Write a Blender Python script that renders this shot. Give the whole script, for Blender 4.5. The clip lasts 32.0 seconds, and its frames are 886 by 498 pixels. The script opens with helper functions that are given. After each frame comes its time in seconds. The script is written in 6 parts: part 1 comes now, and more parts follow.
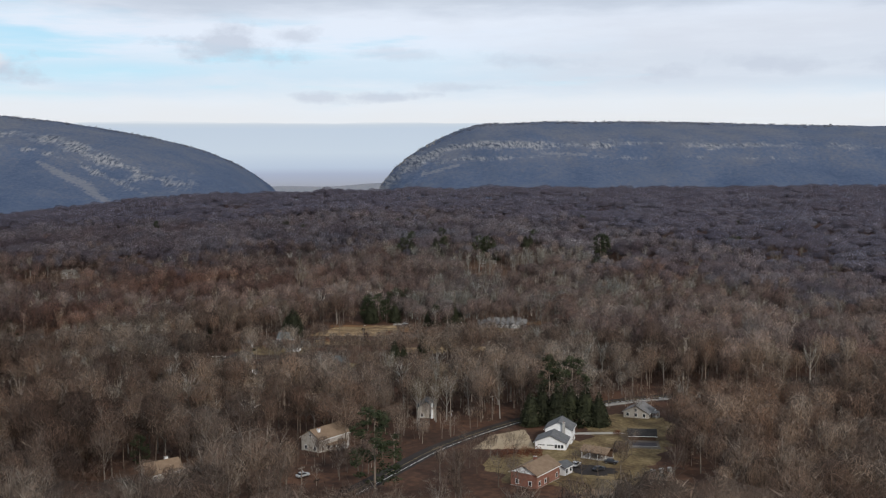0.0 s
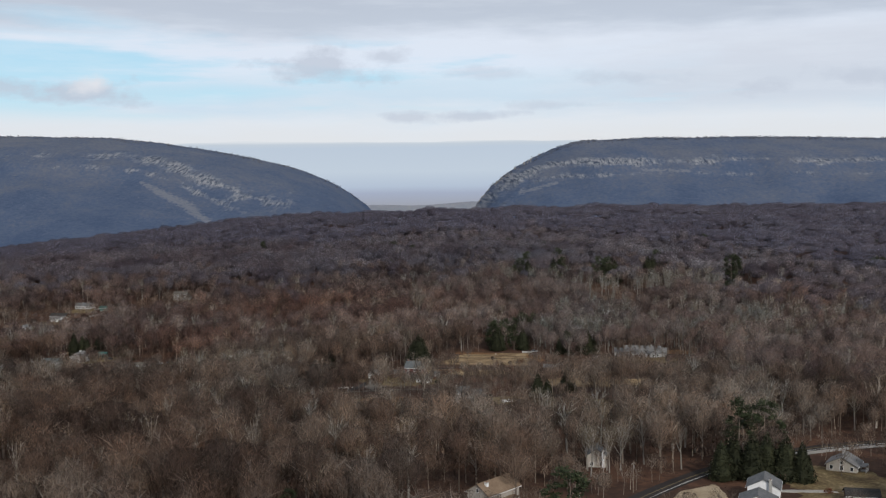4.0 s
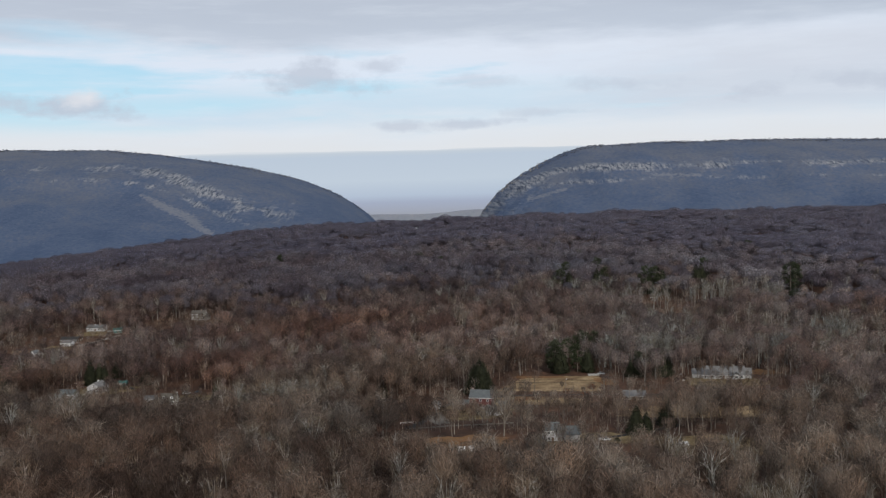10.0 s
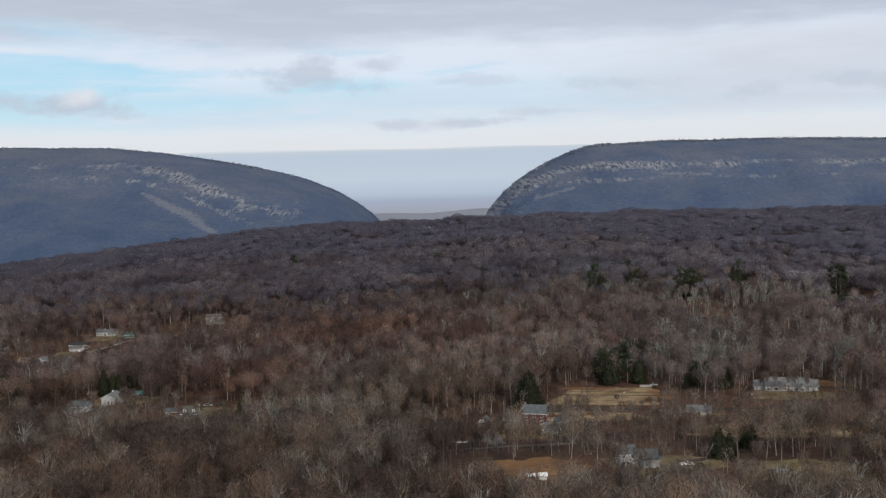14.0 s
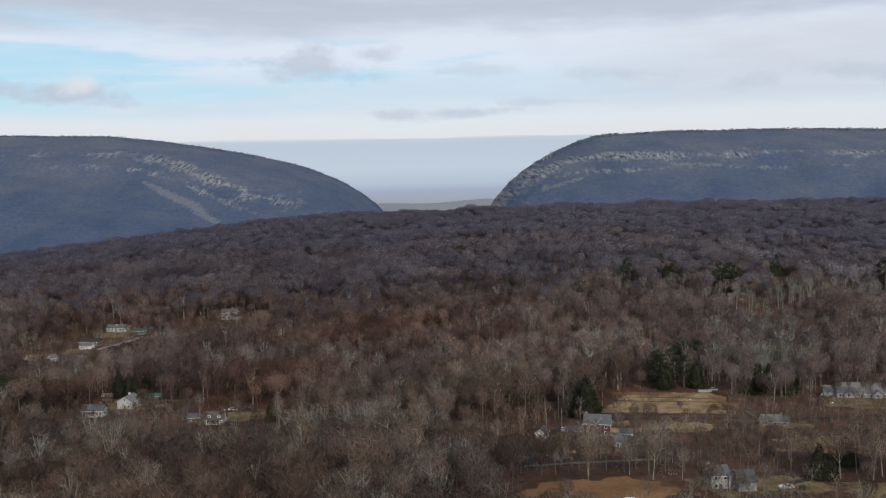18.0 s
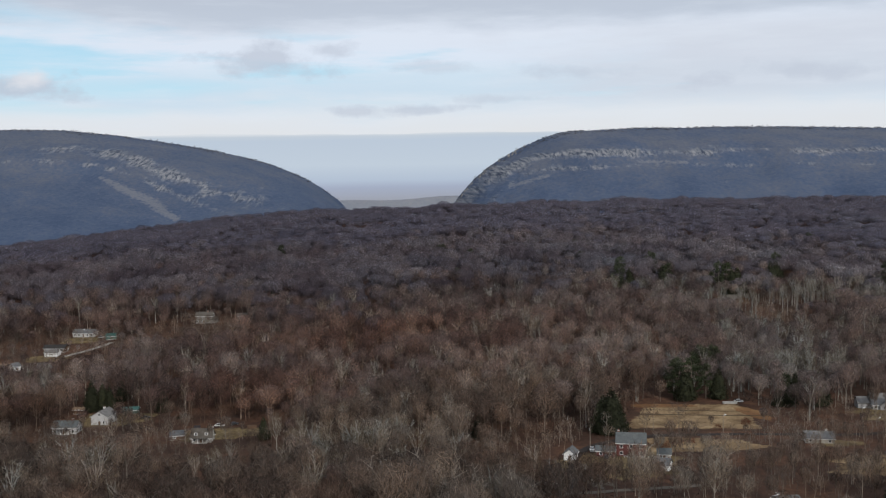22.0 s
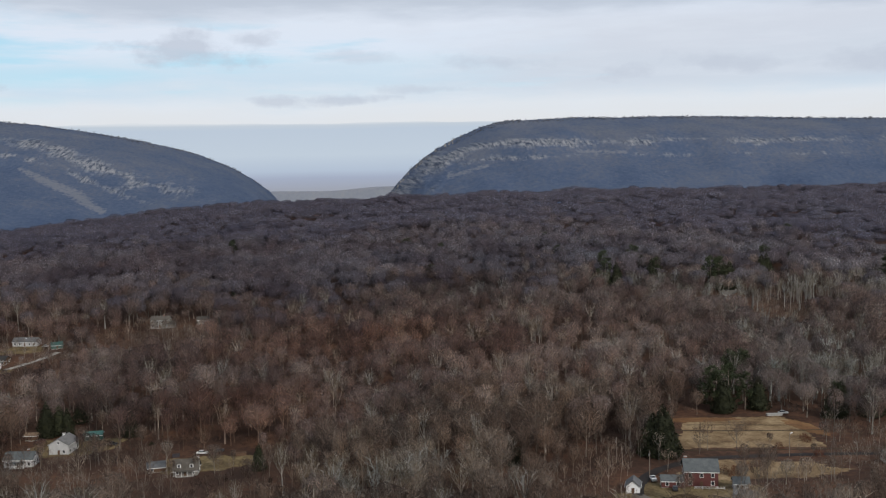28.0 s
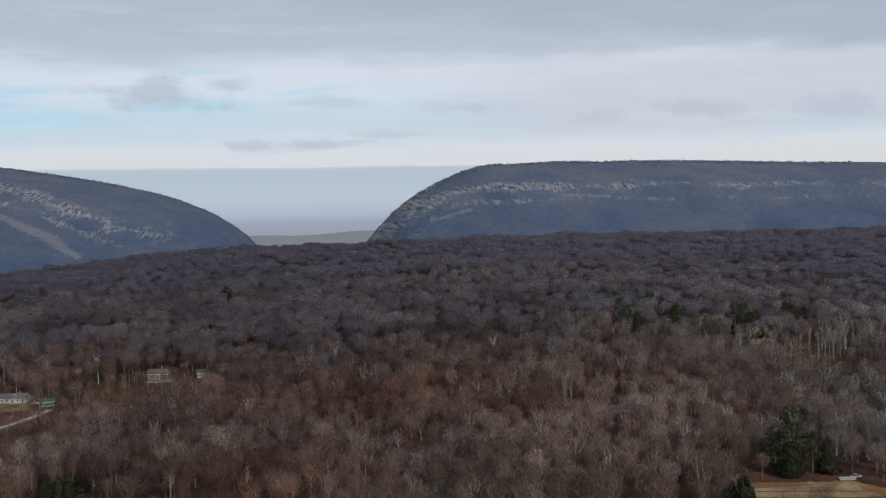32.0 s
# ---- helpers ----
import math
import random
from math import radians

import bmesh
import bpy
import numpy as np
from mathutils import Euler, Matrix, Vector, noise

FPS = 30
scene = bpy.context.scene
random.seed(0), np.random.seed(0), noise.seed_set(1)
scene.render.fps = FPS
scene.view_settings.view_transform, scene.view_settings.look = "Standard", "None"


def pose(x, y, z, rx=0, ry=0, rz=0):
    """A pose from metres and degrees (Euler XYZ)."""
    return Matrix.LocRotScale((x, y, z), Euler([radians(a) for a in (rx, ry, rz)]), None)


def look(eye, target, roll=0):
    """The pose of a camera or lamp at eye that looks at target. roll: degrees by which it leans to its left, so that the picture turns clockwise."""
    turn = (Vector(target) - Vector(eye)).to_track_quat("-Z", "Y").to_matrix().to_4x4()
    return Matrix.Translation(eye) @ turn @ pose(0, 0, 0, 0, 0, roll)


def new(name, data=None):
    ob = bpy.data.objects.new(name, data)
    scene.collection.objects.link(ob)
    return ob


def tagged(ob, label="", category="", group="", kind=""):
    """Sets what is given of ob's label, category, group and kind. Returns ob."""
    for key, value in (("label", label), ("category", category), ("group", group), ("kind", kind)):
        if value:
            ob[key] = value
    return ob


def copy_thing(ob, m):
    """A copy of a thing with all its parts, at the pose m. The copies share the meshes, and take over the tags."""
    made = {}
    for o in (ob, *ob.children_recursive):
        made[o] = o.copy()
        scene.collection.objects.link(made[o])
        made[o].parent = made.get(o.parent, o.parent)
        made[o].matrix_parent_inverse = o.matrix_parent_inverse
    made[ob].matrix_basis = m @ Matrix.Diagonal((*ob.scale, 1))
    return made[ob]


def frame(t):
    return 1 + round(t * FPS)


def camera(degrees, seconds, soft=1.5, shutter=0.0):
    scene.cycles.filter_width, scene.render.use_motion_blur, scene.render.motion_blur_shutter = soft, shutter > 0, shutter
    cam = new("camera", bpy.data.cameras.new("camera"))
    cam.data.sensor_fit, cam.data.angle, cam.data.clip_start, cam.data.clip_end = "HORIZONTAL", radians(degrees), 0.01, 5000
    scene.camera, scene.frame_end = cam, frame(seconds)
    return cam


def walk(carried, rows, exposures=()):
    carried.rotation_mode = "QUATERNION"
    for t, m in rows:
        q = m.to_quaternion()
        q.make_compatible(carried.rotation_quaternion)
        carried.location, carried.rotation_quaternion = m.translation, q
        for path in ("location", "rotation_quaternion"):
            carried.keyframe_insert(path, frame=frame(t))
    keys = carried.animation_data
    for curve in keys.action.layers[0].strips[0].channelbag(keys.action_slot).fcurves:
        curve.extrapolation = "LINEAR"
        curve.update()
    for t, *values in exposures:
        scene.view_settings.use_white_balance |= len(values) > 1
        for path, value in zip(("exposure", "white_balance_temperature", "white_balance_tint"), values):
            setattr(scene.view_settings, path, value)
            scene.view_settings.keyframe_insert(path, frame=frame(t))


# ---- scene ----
cam = camera(47.0, 32.0, soft=1.2)

# The flight: a straight level line; each row gives seconds, yaw, pitch and lean in degrees.
HEADING, SPEED = radians(29.53), 12.5


def eye_at(t):
    s = SPEED * (t + 0.233 - 0.00091 * (t - 16) ** 2)
    return Vector((-math.sin(HEADING) * s, math.cos(HEADING) * s, 100 - 0.0022 * s))


def aim(yaw, pitch):
    y, p = radians(yaw), radians(pitch)
    return Vector((-math.sin(y) * math.cos(p), math.cos(y) * math.cos(p), math.sin(p)))


PATH = [
    (0, -4.95, -4.65, -0.23),
    (0.5, -2.27, -4.64, -0.33),
    (1, 0.20, -4.63, -0.43),
    (1.5, 0.15, -4.61, -0.40),
    (2, 0.07, -4.55, -0.44),
    (2.5, 0.06, -4.03, -0.52),
    (3, 0.05, -3.79, -0.52),
    (3.5, 0.06, -3.70, -0.58),
    (5.5, -0.01, -3.29, -0.84),
    (6, -0.03, -3.24, -0.99),
    (6.5, -0.07, -3.18, -1.13),
    (7, -0.09, -3.13, -1.22),
    (7.5, -0.13, -3.12, -1.32),
    (8, -0.13, -3.11, -1.38),
    (8.5, -0.16, -3.11, -1.43),
    (9, -0.16, -3.12, -1.52),
    (9.5, -0.18, -3.14, -1.53),
    (10, -0.20, -3.13, -1.50),
    (10.5, -0.20, -3.13, -1.51),
    (11, -0.21, -3.13, -1.52),
    (11.5, -0.23, -3.14, -1.56),
    (12, -0.23, -3.13, -1.59),
    (12.5, -0.24, -3.13, -1.53),
    (13, -0.27, -3.13, -1.50),
    (13.5, -0.29, -3.16, -1.45),
    (14, -0.30, -3.19, -1.41),
    (14.5, -0.32, -3.24, -1.40),
    (16.5, -0.39, -3.55, -1.17),
    (17, -0.40, -3.63, -1.20),
    (17.5, -0.40, -3.68, -1.18),
    (18, -0.41, -3.74, -1.18),
    (18.5, -0.41, -3.78, -1.18),
    (19, -0.40, -3.81, -1.15),
    (19.5, -0.40, -3.84, -1.08),
    (20, -0.42, -3.85, -1.00),
    (20.5, -0.43, -3.88, -1.02),
    (21, -0.49, -3.88, -1.01),
    (21.5, -0.91, -3.90, -0.99),
    (22, -2.83, -3.96, -0.95),
    (22.5, -4.37, -4.00, -0.85),
    (23, -5.43, -4.03, -0.88),
    (23.5, -6.36, -4.08, -0.85),
    (24, -7.08, -4.13, -0.86),
    (24.5, -7.08, -4.19, -0.86),
    (25, -7.10, -4.23, -0.84),
    (25.5, -7.10, -4.29, -0.87),
    (27.5, -7.08, -4.53, -1.03),
    (28, -7.07, -4.56, -1.09),
    (28.5, -7.09, -4.58, -1.04),
    (29, -7.11, -4.61, -1.03),
    (29.5, -7.93, -4.66, -1.06),
    (30, -8.33, -4.67, -1.08),
    (30.5, -8.38, -4.66, -1.13),
    (31, -8.43, -4.08, -1.08),
    (31.5, -8.56, -2.76, -1.05),
    (32, -8.63, -2.11, -1.10),
]
walk(cam, [(t, look(eye_at(t), eye_at(t) + aim(yaw, pitch) * 10, lean)) for t, yaw, pitch, lean in PATH],
     exposures=[(0, 0.10), (5, 0.0), (29, 0.0), (30.5, 0.05), (31, 0.0), (32, -0.14)])

# ---- world and sun ----
def node(tree, kind, **values):
    n = tree.nodes.new(kind)
    for key, value in values.items():
        n.inputs[key.replace("_", " ")].default_value = value
    return n


def math_node(tree, op, a, b=None, clamp=False):
    n = tree.nodes.new("ShaderNodeMath")
    n.operation, n.use_clamp = op, clamp
    for i, v in enumerate((a, b)):
        if v is None:
            continue
        if isinstance(v, (int, float)):
            n.inputs[i].default_value = v
        else:
            tree.links.new(v, n.inputs[i])
    return n.outputs[0]


def ramp_node(tree, fac, stops, smooth=False):
    n = tree.nodes.new("ShaderNodeValToRGB")
    if smooth:
        n.color_ramp.interpolation = "EASE"
    els = n.color_ramp.elements
    while len(els) < len(stops):
        els.new(0.5)
    for e, (p, c) in zip(els, stops):
        e.position = p
        e.color = (*c, 1) if len(c) == 3 else c
    tree.links.new(fac, n.inputs[0])
    return n.outputs[0]


def mix_node(tree, fac, a, b, blend="MIX"):
    n = tree.nodes.new("ShaderNodeMix")
    n.data_type, n.blend_type = "RGBA", blend
    for i, v in ((0, fac), (6, a), (7, b)):
        if isinstance(v, (int, float)):
            n.inputs[i].default_value = v
        elif isinstance(v, tuple):
            n.inputs[i].default_value = (*v, 1)
        else:
            tree.links.new(v, n.inputs[i])
    return n.outputs[2]


def noise_node(tree, vector, scale, detail=4, rough=0.55, distortion=0.0):
    n = node(tree, "ShaderNodeTexNoise", Scale=scale, Detail=detail, Roughness=rough, Distortion=distortion)
    if vector is not None:
        tree.links.new(vector, n.inputs["Vector"])
    return n.outputs["Fac"]


SUN_TURN, SUN_HEIGHT = radians(160), radians(32)  # clockwise from the way ahead; above the horizon
world = bpy.data.worlds.new("cloudy_sky")
scene.world = world
world.use_nodes = True
wt = world.node_tree
wt.nodes.clear()
coords = wt.nodes.new("ShaderNodeTexCoord")
split = wt.nodes.new("ShaderNodeSeparateXYZ")
wt.links.new(coords.outputs["Generated"], split.inputs[0])
sky = wt.nodes.new("ShaderNodeTexSky")
sky.sky_type, sky.sun_disc, sky.sun_elevation, sky.sun_rotation = "NISHITA", False, SUN_HEIGHT, SUN_TURN
sky.air_density, sky.dust_density = 1.0, 0.6
up = math_node(wt, "MAXIMUM", split.outputs[2], 0.0)


def stretched(sx, sy, sz, ox=0.0):
    m = wt.nodes.new("ShaderNodeMapping")
    m.inputs["Scale"].default_value = (sx, sy, sz)
    m.inputs["Location"].default_value = (ox, 0, 0)
    wt.links.new(coords.outputs["Generated"], m.inputs[0])
    return m.outputs[0]


# u: sideways, v: upward, both over the way ahead, as on a far sheet of cloud
depth = math_node(wt, "ADD", math_node(wt, "ABSOLUTE", split.outputs[1]), 0.02)
u = math_node(wt, "DIVIDE", split.outputs[0], depth)
v = math_node(wt, "DIVIDE", up, depth)
warp = noise_node(wt, stretched(2.2, 2.2, 13), 1.7, 6, 0.58)
ragged = noise_node(wt, stretched(7, 7, 26), 2.6, 7, 0.62)
billow = noise_node(wt, stretched(9, 9, 17, 2.2), 2.4, 8, 0.6)
lift = math_node(wt, "MULTIPLY", math_node(wt, "SUBTRACT", warp, 0.5), 0.045)
lift = math_node(wt, "ADD", lift, math_node(wt, "MULTIPLY", math_node(wt, "SUBTRACT", ragged, 0.5), 0.011))
level = math_node(wt, "ADD", up, lift)
deck = ramp_node(wt, level, [(0.0, (0.62, 0.69, 0.80)), (0.040, (0.82, 0.815, 0.81)), (0.064, (0.81, 0.835, 0.86)), (0.082, (0.66, 0.78, 0.87)),
                             (0.100, (0.68, 0.80, 0.89)), (0.114, (0.78, 0.845, 0.93)), (0.134, (0.79, 0.835, 0.91)), (0.150, (0.58, 0.63, 0.71)), (0.185, (0.54, 0.585, 0.665)),
                             (0.30, (0.57, 0.60, 0.65)), (1.0, (0.64, 0.655, 0.675))])
# a pale even sheet to the right of the way ahead
sheet = math_node(wt, "ADD", math_node(wt, "MULTIPLY", split.outputs[0], 2.6), math_node(wt, "MULTIPLY", math_node(wt, "SUBTRACT", warp, 0.5), 1.6))
sheet = math_node(wt, "MULTIPLY", ramp_node(wt, sheet, [(0.05, (0, 0, 0)), (0.75, (1, 1, 1))], True), ramp_node(wt, up, [(0.06, (0, 0, 0)), (0.085, (1, 1, 1)), (0.13, (1, 1, 1)), (0.15, (0, 0, 0))], True))
deck = mix_node(wt, math_node(wt, "MULTIPLY", sheet, 0.8), deck, (0.685, 0.71, 0.77))
# clear gaps, more of them to the left of the way ahead
gap = noise_node(wt, stretched(2.4, 2.4, 22, 4.3), 1.9, 7, 0.55)
gap = math_node(wt, "ADD", gap, math_node(wt, "MULTIPLY", split.outputs[0], -0.5))
gap = ramp_node(wt, gap, [(0.50, (0, 0, 0)), (0.70, (1, 1, 1))], True)
window = ramp_node(wt, up, [(0.055, (0, 0, 0)), (0.085, (1, 1, 1)), (0.125, (1, 1, 1)), (0.150, (0, 0, 0))], True)
gap = math_node(wt, "MULTIPLY", gap, window)
sky_dim = mix_node(wt, 1.0, sky.outputs[0], (0.125, 0.125, 0.125), "MULTIPLY")
blue = mix_node(wt, 0.75, sky_dim, (0.47, 0.73, 0.87))
# two wide clear gaps on the left, under the deck and below its edge: sideways place, height, half width, half height, fall
for cu, cv, cw, ch, fall in ((-0.33, 0.157, 0.13, 0.016, -0.13), (-0.20, 0.089, 0.17, 0.010, 0.0)):
    du = math_node(wt, "SUBTRACT", u, cu)
    dv = math_node(wt, "SUBTRACT", math_node(wt, "SUBTRACT", v, cv), math_node(wt, "MULTIPLY", du, fall))
    du, dv = math_node(wt, "DIVIDE", du, cw), math_node(wt, "DIVIDE", dv, ch)
    d = math_node(wt, "SQRT", math_node(wt, "ADD", math_node(wt, "MULTIPLY", du, du), math_node(wt, "MULTIPLY", dv, dv)))
    rift = math_node(wt, "ADD", math_node(wt, "SUBTRACT", 1.0, d), math_node(wt, "MULTIPLY", math_node(wt, "SUBTRACT", warp, 0.5), 3.0), True)
    gap = math_node(wt, "MAXIMUM", gap, math_node(wt, "MULTIPLY", rift, 0.9))
deck = mix_node(wt, gap, deck, blue)
# long pale streaks
wisp = noise_node(wt, stretched(3.2, 3.2, 26, 0.4), 2.6, 6, 0.6)
deck = mix_node(wt, math_node(wt, "MULTIPLY", ramp_node(wt, wisp, [(0.45, (0, 0, 0)), (0.72, (1, 1, 1))], True), 0.22), deck, (0.84, 0.88, 0.93))
# small grey clouds drifting under the deck: sideways place, height, half width, half height, strength
CLOUDS = [(-0.325, 0.093, 0.075, 0.013, 0.95), (-0.42, 0.098, 0.06, 0.014, 0.8), (-0.115, 0.114, 0.075, 0.016, 0.85), (-0.055, 0.122, 0.035, 0.009, 0.7), (0.04, 0.107, 0.06, 0.008, 0.45), (-0.03, 0.065, 0.03, 0.006, 0.7), (0.03, 0.066, 0.05, 0.006, 0.75),
          (0.12, 0.075, 0.07, 0.005, 0.5), (0.18, 0.100, 0.055, 0.009, 0.5), (0.31, 0.089, 0.035, 0.010, 0.6), (0.40, 0.099, 0.05, 0.013, 0.6), (-0.56, 0.10, 0.08, 0.016, 0.7), (0.56, 0.10, 0.07, 0.015, 0.6)]
shade = None
for cu, cv, cw, ch, k in CLOUDS:
    du = math_node(wt, "DIVIDE", math_node(wt, "SUBTRACT", u, cu), cw)
    dv = math_node(wt, "DIVIDE", math_node(wt, "SUBTRACT", v, cv), ch)
    d = math_node(wt, "SQRT", math_node(wt, "ADD", math_node(wt, "MULTIPLY", du, du), math_node(wt, "MULTIPLY", dv, dv)))
    m = math_node(wt, "ADD", math_node(wt, "SUBTRACT", 1.0, d), math_node(wt, "MULTIPLY", math_node(wt, "SUBTRACT", billow, 0.5), 3.4))
    m = math_node(wt, "MULTIPLY", math_node(wt, "MULTIPLY", m, 1.3, True), k)
    shade = m if shade is None else math_node(wt, "MAXIMUM", shade, m)
deck = mix_node(wt, math_node(wt, "MULTIPLY", shade, 0.85), deck, (0.56, 0.60, 0.68))
# the sunlit head of one heaped cloud, and a darker sheet high on the right
du = math_node(wt, "DIVIDE", math_node(wt, "ADD", u, 0.332), 0.026)
dv = math_node(wt, "DIVIDE", math_node(wt, "SUBTRACT", v, 0.100), 0.011)
d = math_node(wt, "SQRT", math_node(wt, "ADD", math_node(wt, "MULTIPLY", du, du), math_node(wt, "MULTIPLY", dv, dv)))
head = math_node(wt, "ADD", math_node(wt, "SUBTRACT", 1.0, d), math_node(wt, "MULTIPLY", math_node(wt, "SUBTRACT", billow, 0.5), 3.0), True)
deck = mix_node(wt, math_node(wt, "MULTIPLY", head, 0.8), deck, (0.86, 0.84, 0.85))
high = math_node(wt, "ADD", math_node(wt, "ADD", up, math_node(wt, "MULTIPLY", split.outputs[0], 0.12)), math_node(wt, "MULTIPLY", math_node(wt, "SUBTRACT", warp, 0.5), 0.10))
deck = mix_node(wt, ramp_node(wt, high, [(0.185, (0, 0, 0)), (0.22, (0.55, 0.55, 0.55))], True), deck, (0.46, 0.51, 0.60))
deck = mix_node(wt, 1.0, deck, (0.965, 0.995, 1.035), "MULTIPLY")
background = wt.nodes.new("ShaderNodeBackground")
wt.links.new(deck, background.inputs[0])
background.inputs[1].default_value = 0.95
out = wt.nodes.new("ShaderNodeOutputWorld")
wt.links.new(background.outputs[0], out.inputs[0])

sun = new("sun", bpy.data.lights.new("sun", "SUN"))
sun.data.energy, sun.data.angle, sun.data.color = 2.4, radians(4), (1.0, 0.94, 0.86)
sun.matrix_world = look((math.sin(SUN_TURN) * 400, math.cos(SUN_TURN) * 400, math.tan(SUN_HEIGHT) * 400), (0, 0, 0))

# ---- materials ----
def material(name, colours, scale=1.0, rough=0.85, bump=0.2, metal=0.0, tone=0.0, fine=8.0, spread=(0.3, 0.7), coord="Object"):
    """Two scales of noise between the given colours; tone: how far single objects differ."""
    m = bpy.data.materials.new(name)
    m.use_nodes = True
    t = m.node_tree
    b = t.nodes["Principled BSDF"]
    c = t.nodes.new("ShaderNodeTexCoord")
    vec = t.nodes.new("ShaderNodeNewGeometry").outputs["Position"] if coord == "World" else c.outputs[coord]
    big, small = noise_node(t, vec, scale, 5), noise_node(t, vec, scale * fine, 4)
    f = math_node(t, "ADD", math_node(t, "MULTIPLY", big, 0.6), math_node(t, "MULTIPLY", small, 0.4))
    n = len(colours)
    col = ramp_node(t, f, [(spread[0] + (spread[1] - spread[0]) * i / max(n - 1, 1), k) for i, k in enumerate(colours)])
    if tone:
        info = t.nodes.new("ShaderNodeObjectInfo")
        v = math_node(t, "ADD", math_node(t, "MULTIPLY", info.outputs["Random"], tone), 1 - tone / 2)
        comb = t.nodes.new("ShaderNodeCombineXYZ")
        for i in range(3):
            t.links.new(v, comb.inputs[i])
        col = mix_node(t, 1.0, col, comb.outputs[0], "MULTIPLY")
    t.links.new(col, b.inputs["Base Color"])
    b.inputs["Roughness"].default_value, b.inputs["Metallic"].default_value = rough, metal
    b.inputs["Specular IOR Level"].default_value = 0.5 if rough < 0.75 else 0.15
    if bump:
        bp = node(t, "ShaderNodeBump", Strength=bump, Distance=0.05)
        t.links.new(small, bp.inputs["Height"])
        t.links.new(bp.outputs[0], b.inputs["Normal"])
    return m


def wood_of_trees(name, dull, bright, through_share=0.15, hues=1.0, gain=0.95, gaps=None):
    """Bark and twigs whose tone differs from tree to tree by the mesh attribute 'tone' and slowly over the land."""
    m = bpy.data.materials.new(name)
    m.use_nodes = True
    t = m.node_tree
    b = t.nodes["Principled BSDF"]
    at = t.nodes.new("ShaderNodeAttribute")
    at.attribute_name = "tone"
    geo = t.nodes.new("ShaderNodeNewGeometry")
    land = noise_node(t, geo.outputs["Position"], 0.012, 3)
    grain = noise_node(t, geo.outputs["Position"], 1.3, 3)
    f = math_node(t, "ADD", math_node(t, "MULTIPLY", at.outputs["Fac"], 0.55), math_node(t, "MULTIPLY", land, 0.45))
    f = math_node(t, "ADD", f, math_node(t, "MULTIPLY", math_node(t, "SUBTRACT", grain, 0.5), 0.10))
    n = len(dull)
    col = ramp_node(t, f, [(0.15 + 0.7 * i / (n + len(bright) - 1), k) for i, k in enumerate([tuple(gain * q for q in c) for c in dull + bright])])
    # russet stands and grey stands
    kinds = math_node(t, "ADD", math_node(t, "MULTIPLY", noise_node(t, geo.outputs["Position"], 0.017, 3), 0.55), math_node(t, "MULTIPLY", noise_node(t, geo.outputs["Position"], 0.085, 2), 0.45))
    tint = ramp_node(t, kinds, [(0.36, (0.94, 1.03, 1.10)), (0.48, (0.99, 1.0, 1.02)), (0.54, (1.01, 0.99, 0.98)), (0.66, (1.07, 0.96, 0.90))])
    col = mix_node(t, hues, col, mix_node(t, 1.0, col, tint, "MULTIPLY"))
    kind_at = t.nodes.new("ShaderNodeAttribute")
    kind_at.attribute_name = "warm"
    kind = math_node(t, "ADD", math_node(t, "MULTIPLY", kind_at.outputs["Fac"], 0.33), 0.5, True)
    col = mix_node(t, hues, col, mix_node(t, 1.0, col, ramp_node(t, kind, [(0.15, (0.86, 1.0, 1.07)), (0.5, (1, 1, 1)), (0.85, (1.08, 0.91, 0.82))]), "MULTIPLY"))
    t.nodes.remove(b)
    front, back, both = t.nodes.new("ShaderNodeBsdfDiffuse"), t.nodes.new("ShaderNodeBsdfTranslucent"), t.nodes.new("ShaderNodeMixShader")
    t.links.new(col, front.inputs[0])
    t.links.new(col, back.inputs[0])
    both.inputs[0].default_value = through_share
    t.links.new(front.outputs[0], both.inputs[1])
    t.links.new(back.outputs[0], both.inputs[2])
    last = both.outputs[0]
    if gaps:  # a veil of twigs with upright gaps between them
        squash = t.nodes.new("ShaderNodeMapping")
        squash.inputs["Scale"].default_value = (1, 1, 0.2)
        t.links.new(geo.outputs["Position"], squash.inputs[0])
        full = ramp_node(t, noise_node(t, squash.outputs[0], gaps[0], 4, 0.6), [(0.5 - gaps[1], (0, 0, 0)), (0.5 + gaps[1], (gaps[2],) * 3)])
        dense_at = t.nodes.new("ShaderNodeAttribute")
        dense_at.attribute_name = "dense"
        full = math_node(t, "MULTIPLY", full, dense_at.outputs["Fac"])
        clear, veil = t.nodes.new("ShaderNodeBsdfTransparent"), t.nodes.new("ShaderNodeMixShader")
        t.links.new(full, veil.inputs[0])
        t.links.new(clear.outputs[0], veil.inputs[1])
        t.links.new(last, veil.inputs[2])
        last = veil.outputs[0]
    t.links.new(last, t.nodes["Material Output"].inputs[0])
    return m


TWIG = wood_of_trees("bare_twigs", [(0.038, 0.027, 0.023), (0.086, 0.062, 0.050), (0.140, 0.102, 0.080)], [(0.194, 0.149, 0.116), (0.265, 0.211, 0.166)])
VEIL = wood_of_trees("bare_twigs_veil", [(0.038, 0.027, 0.023), (0.086, 0.062, 0.050), (0.140, 0.102, 0.080)], [(0.194, 0.149, 0.116), (0.265, 0.211, 0.166)], gaps=(2.2, 0.10, 0.62))
# from here on each farther belt has more mauve haze painted into its twigs
TWIG_MID = wood_of_trees("hazed_brown_twigs", [(0.043, 0.031, 0.029), (0.098, 0.068, 0.062), (0.159, 0.116, 0.102)], [(0.220, 0.171, 0.148), (0.298, 0.241, 0.204)])
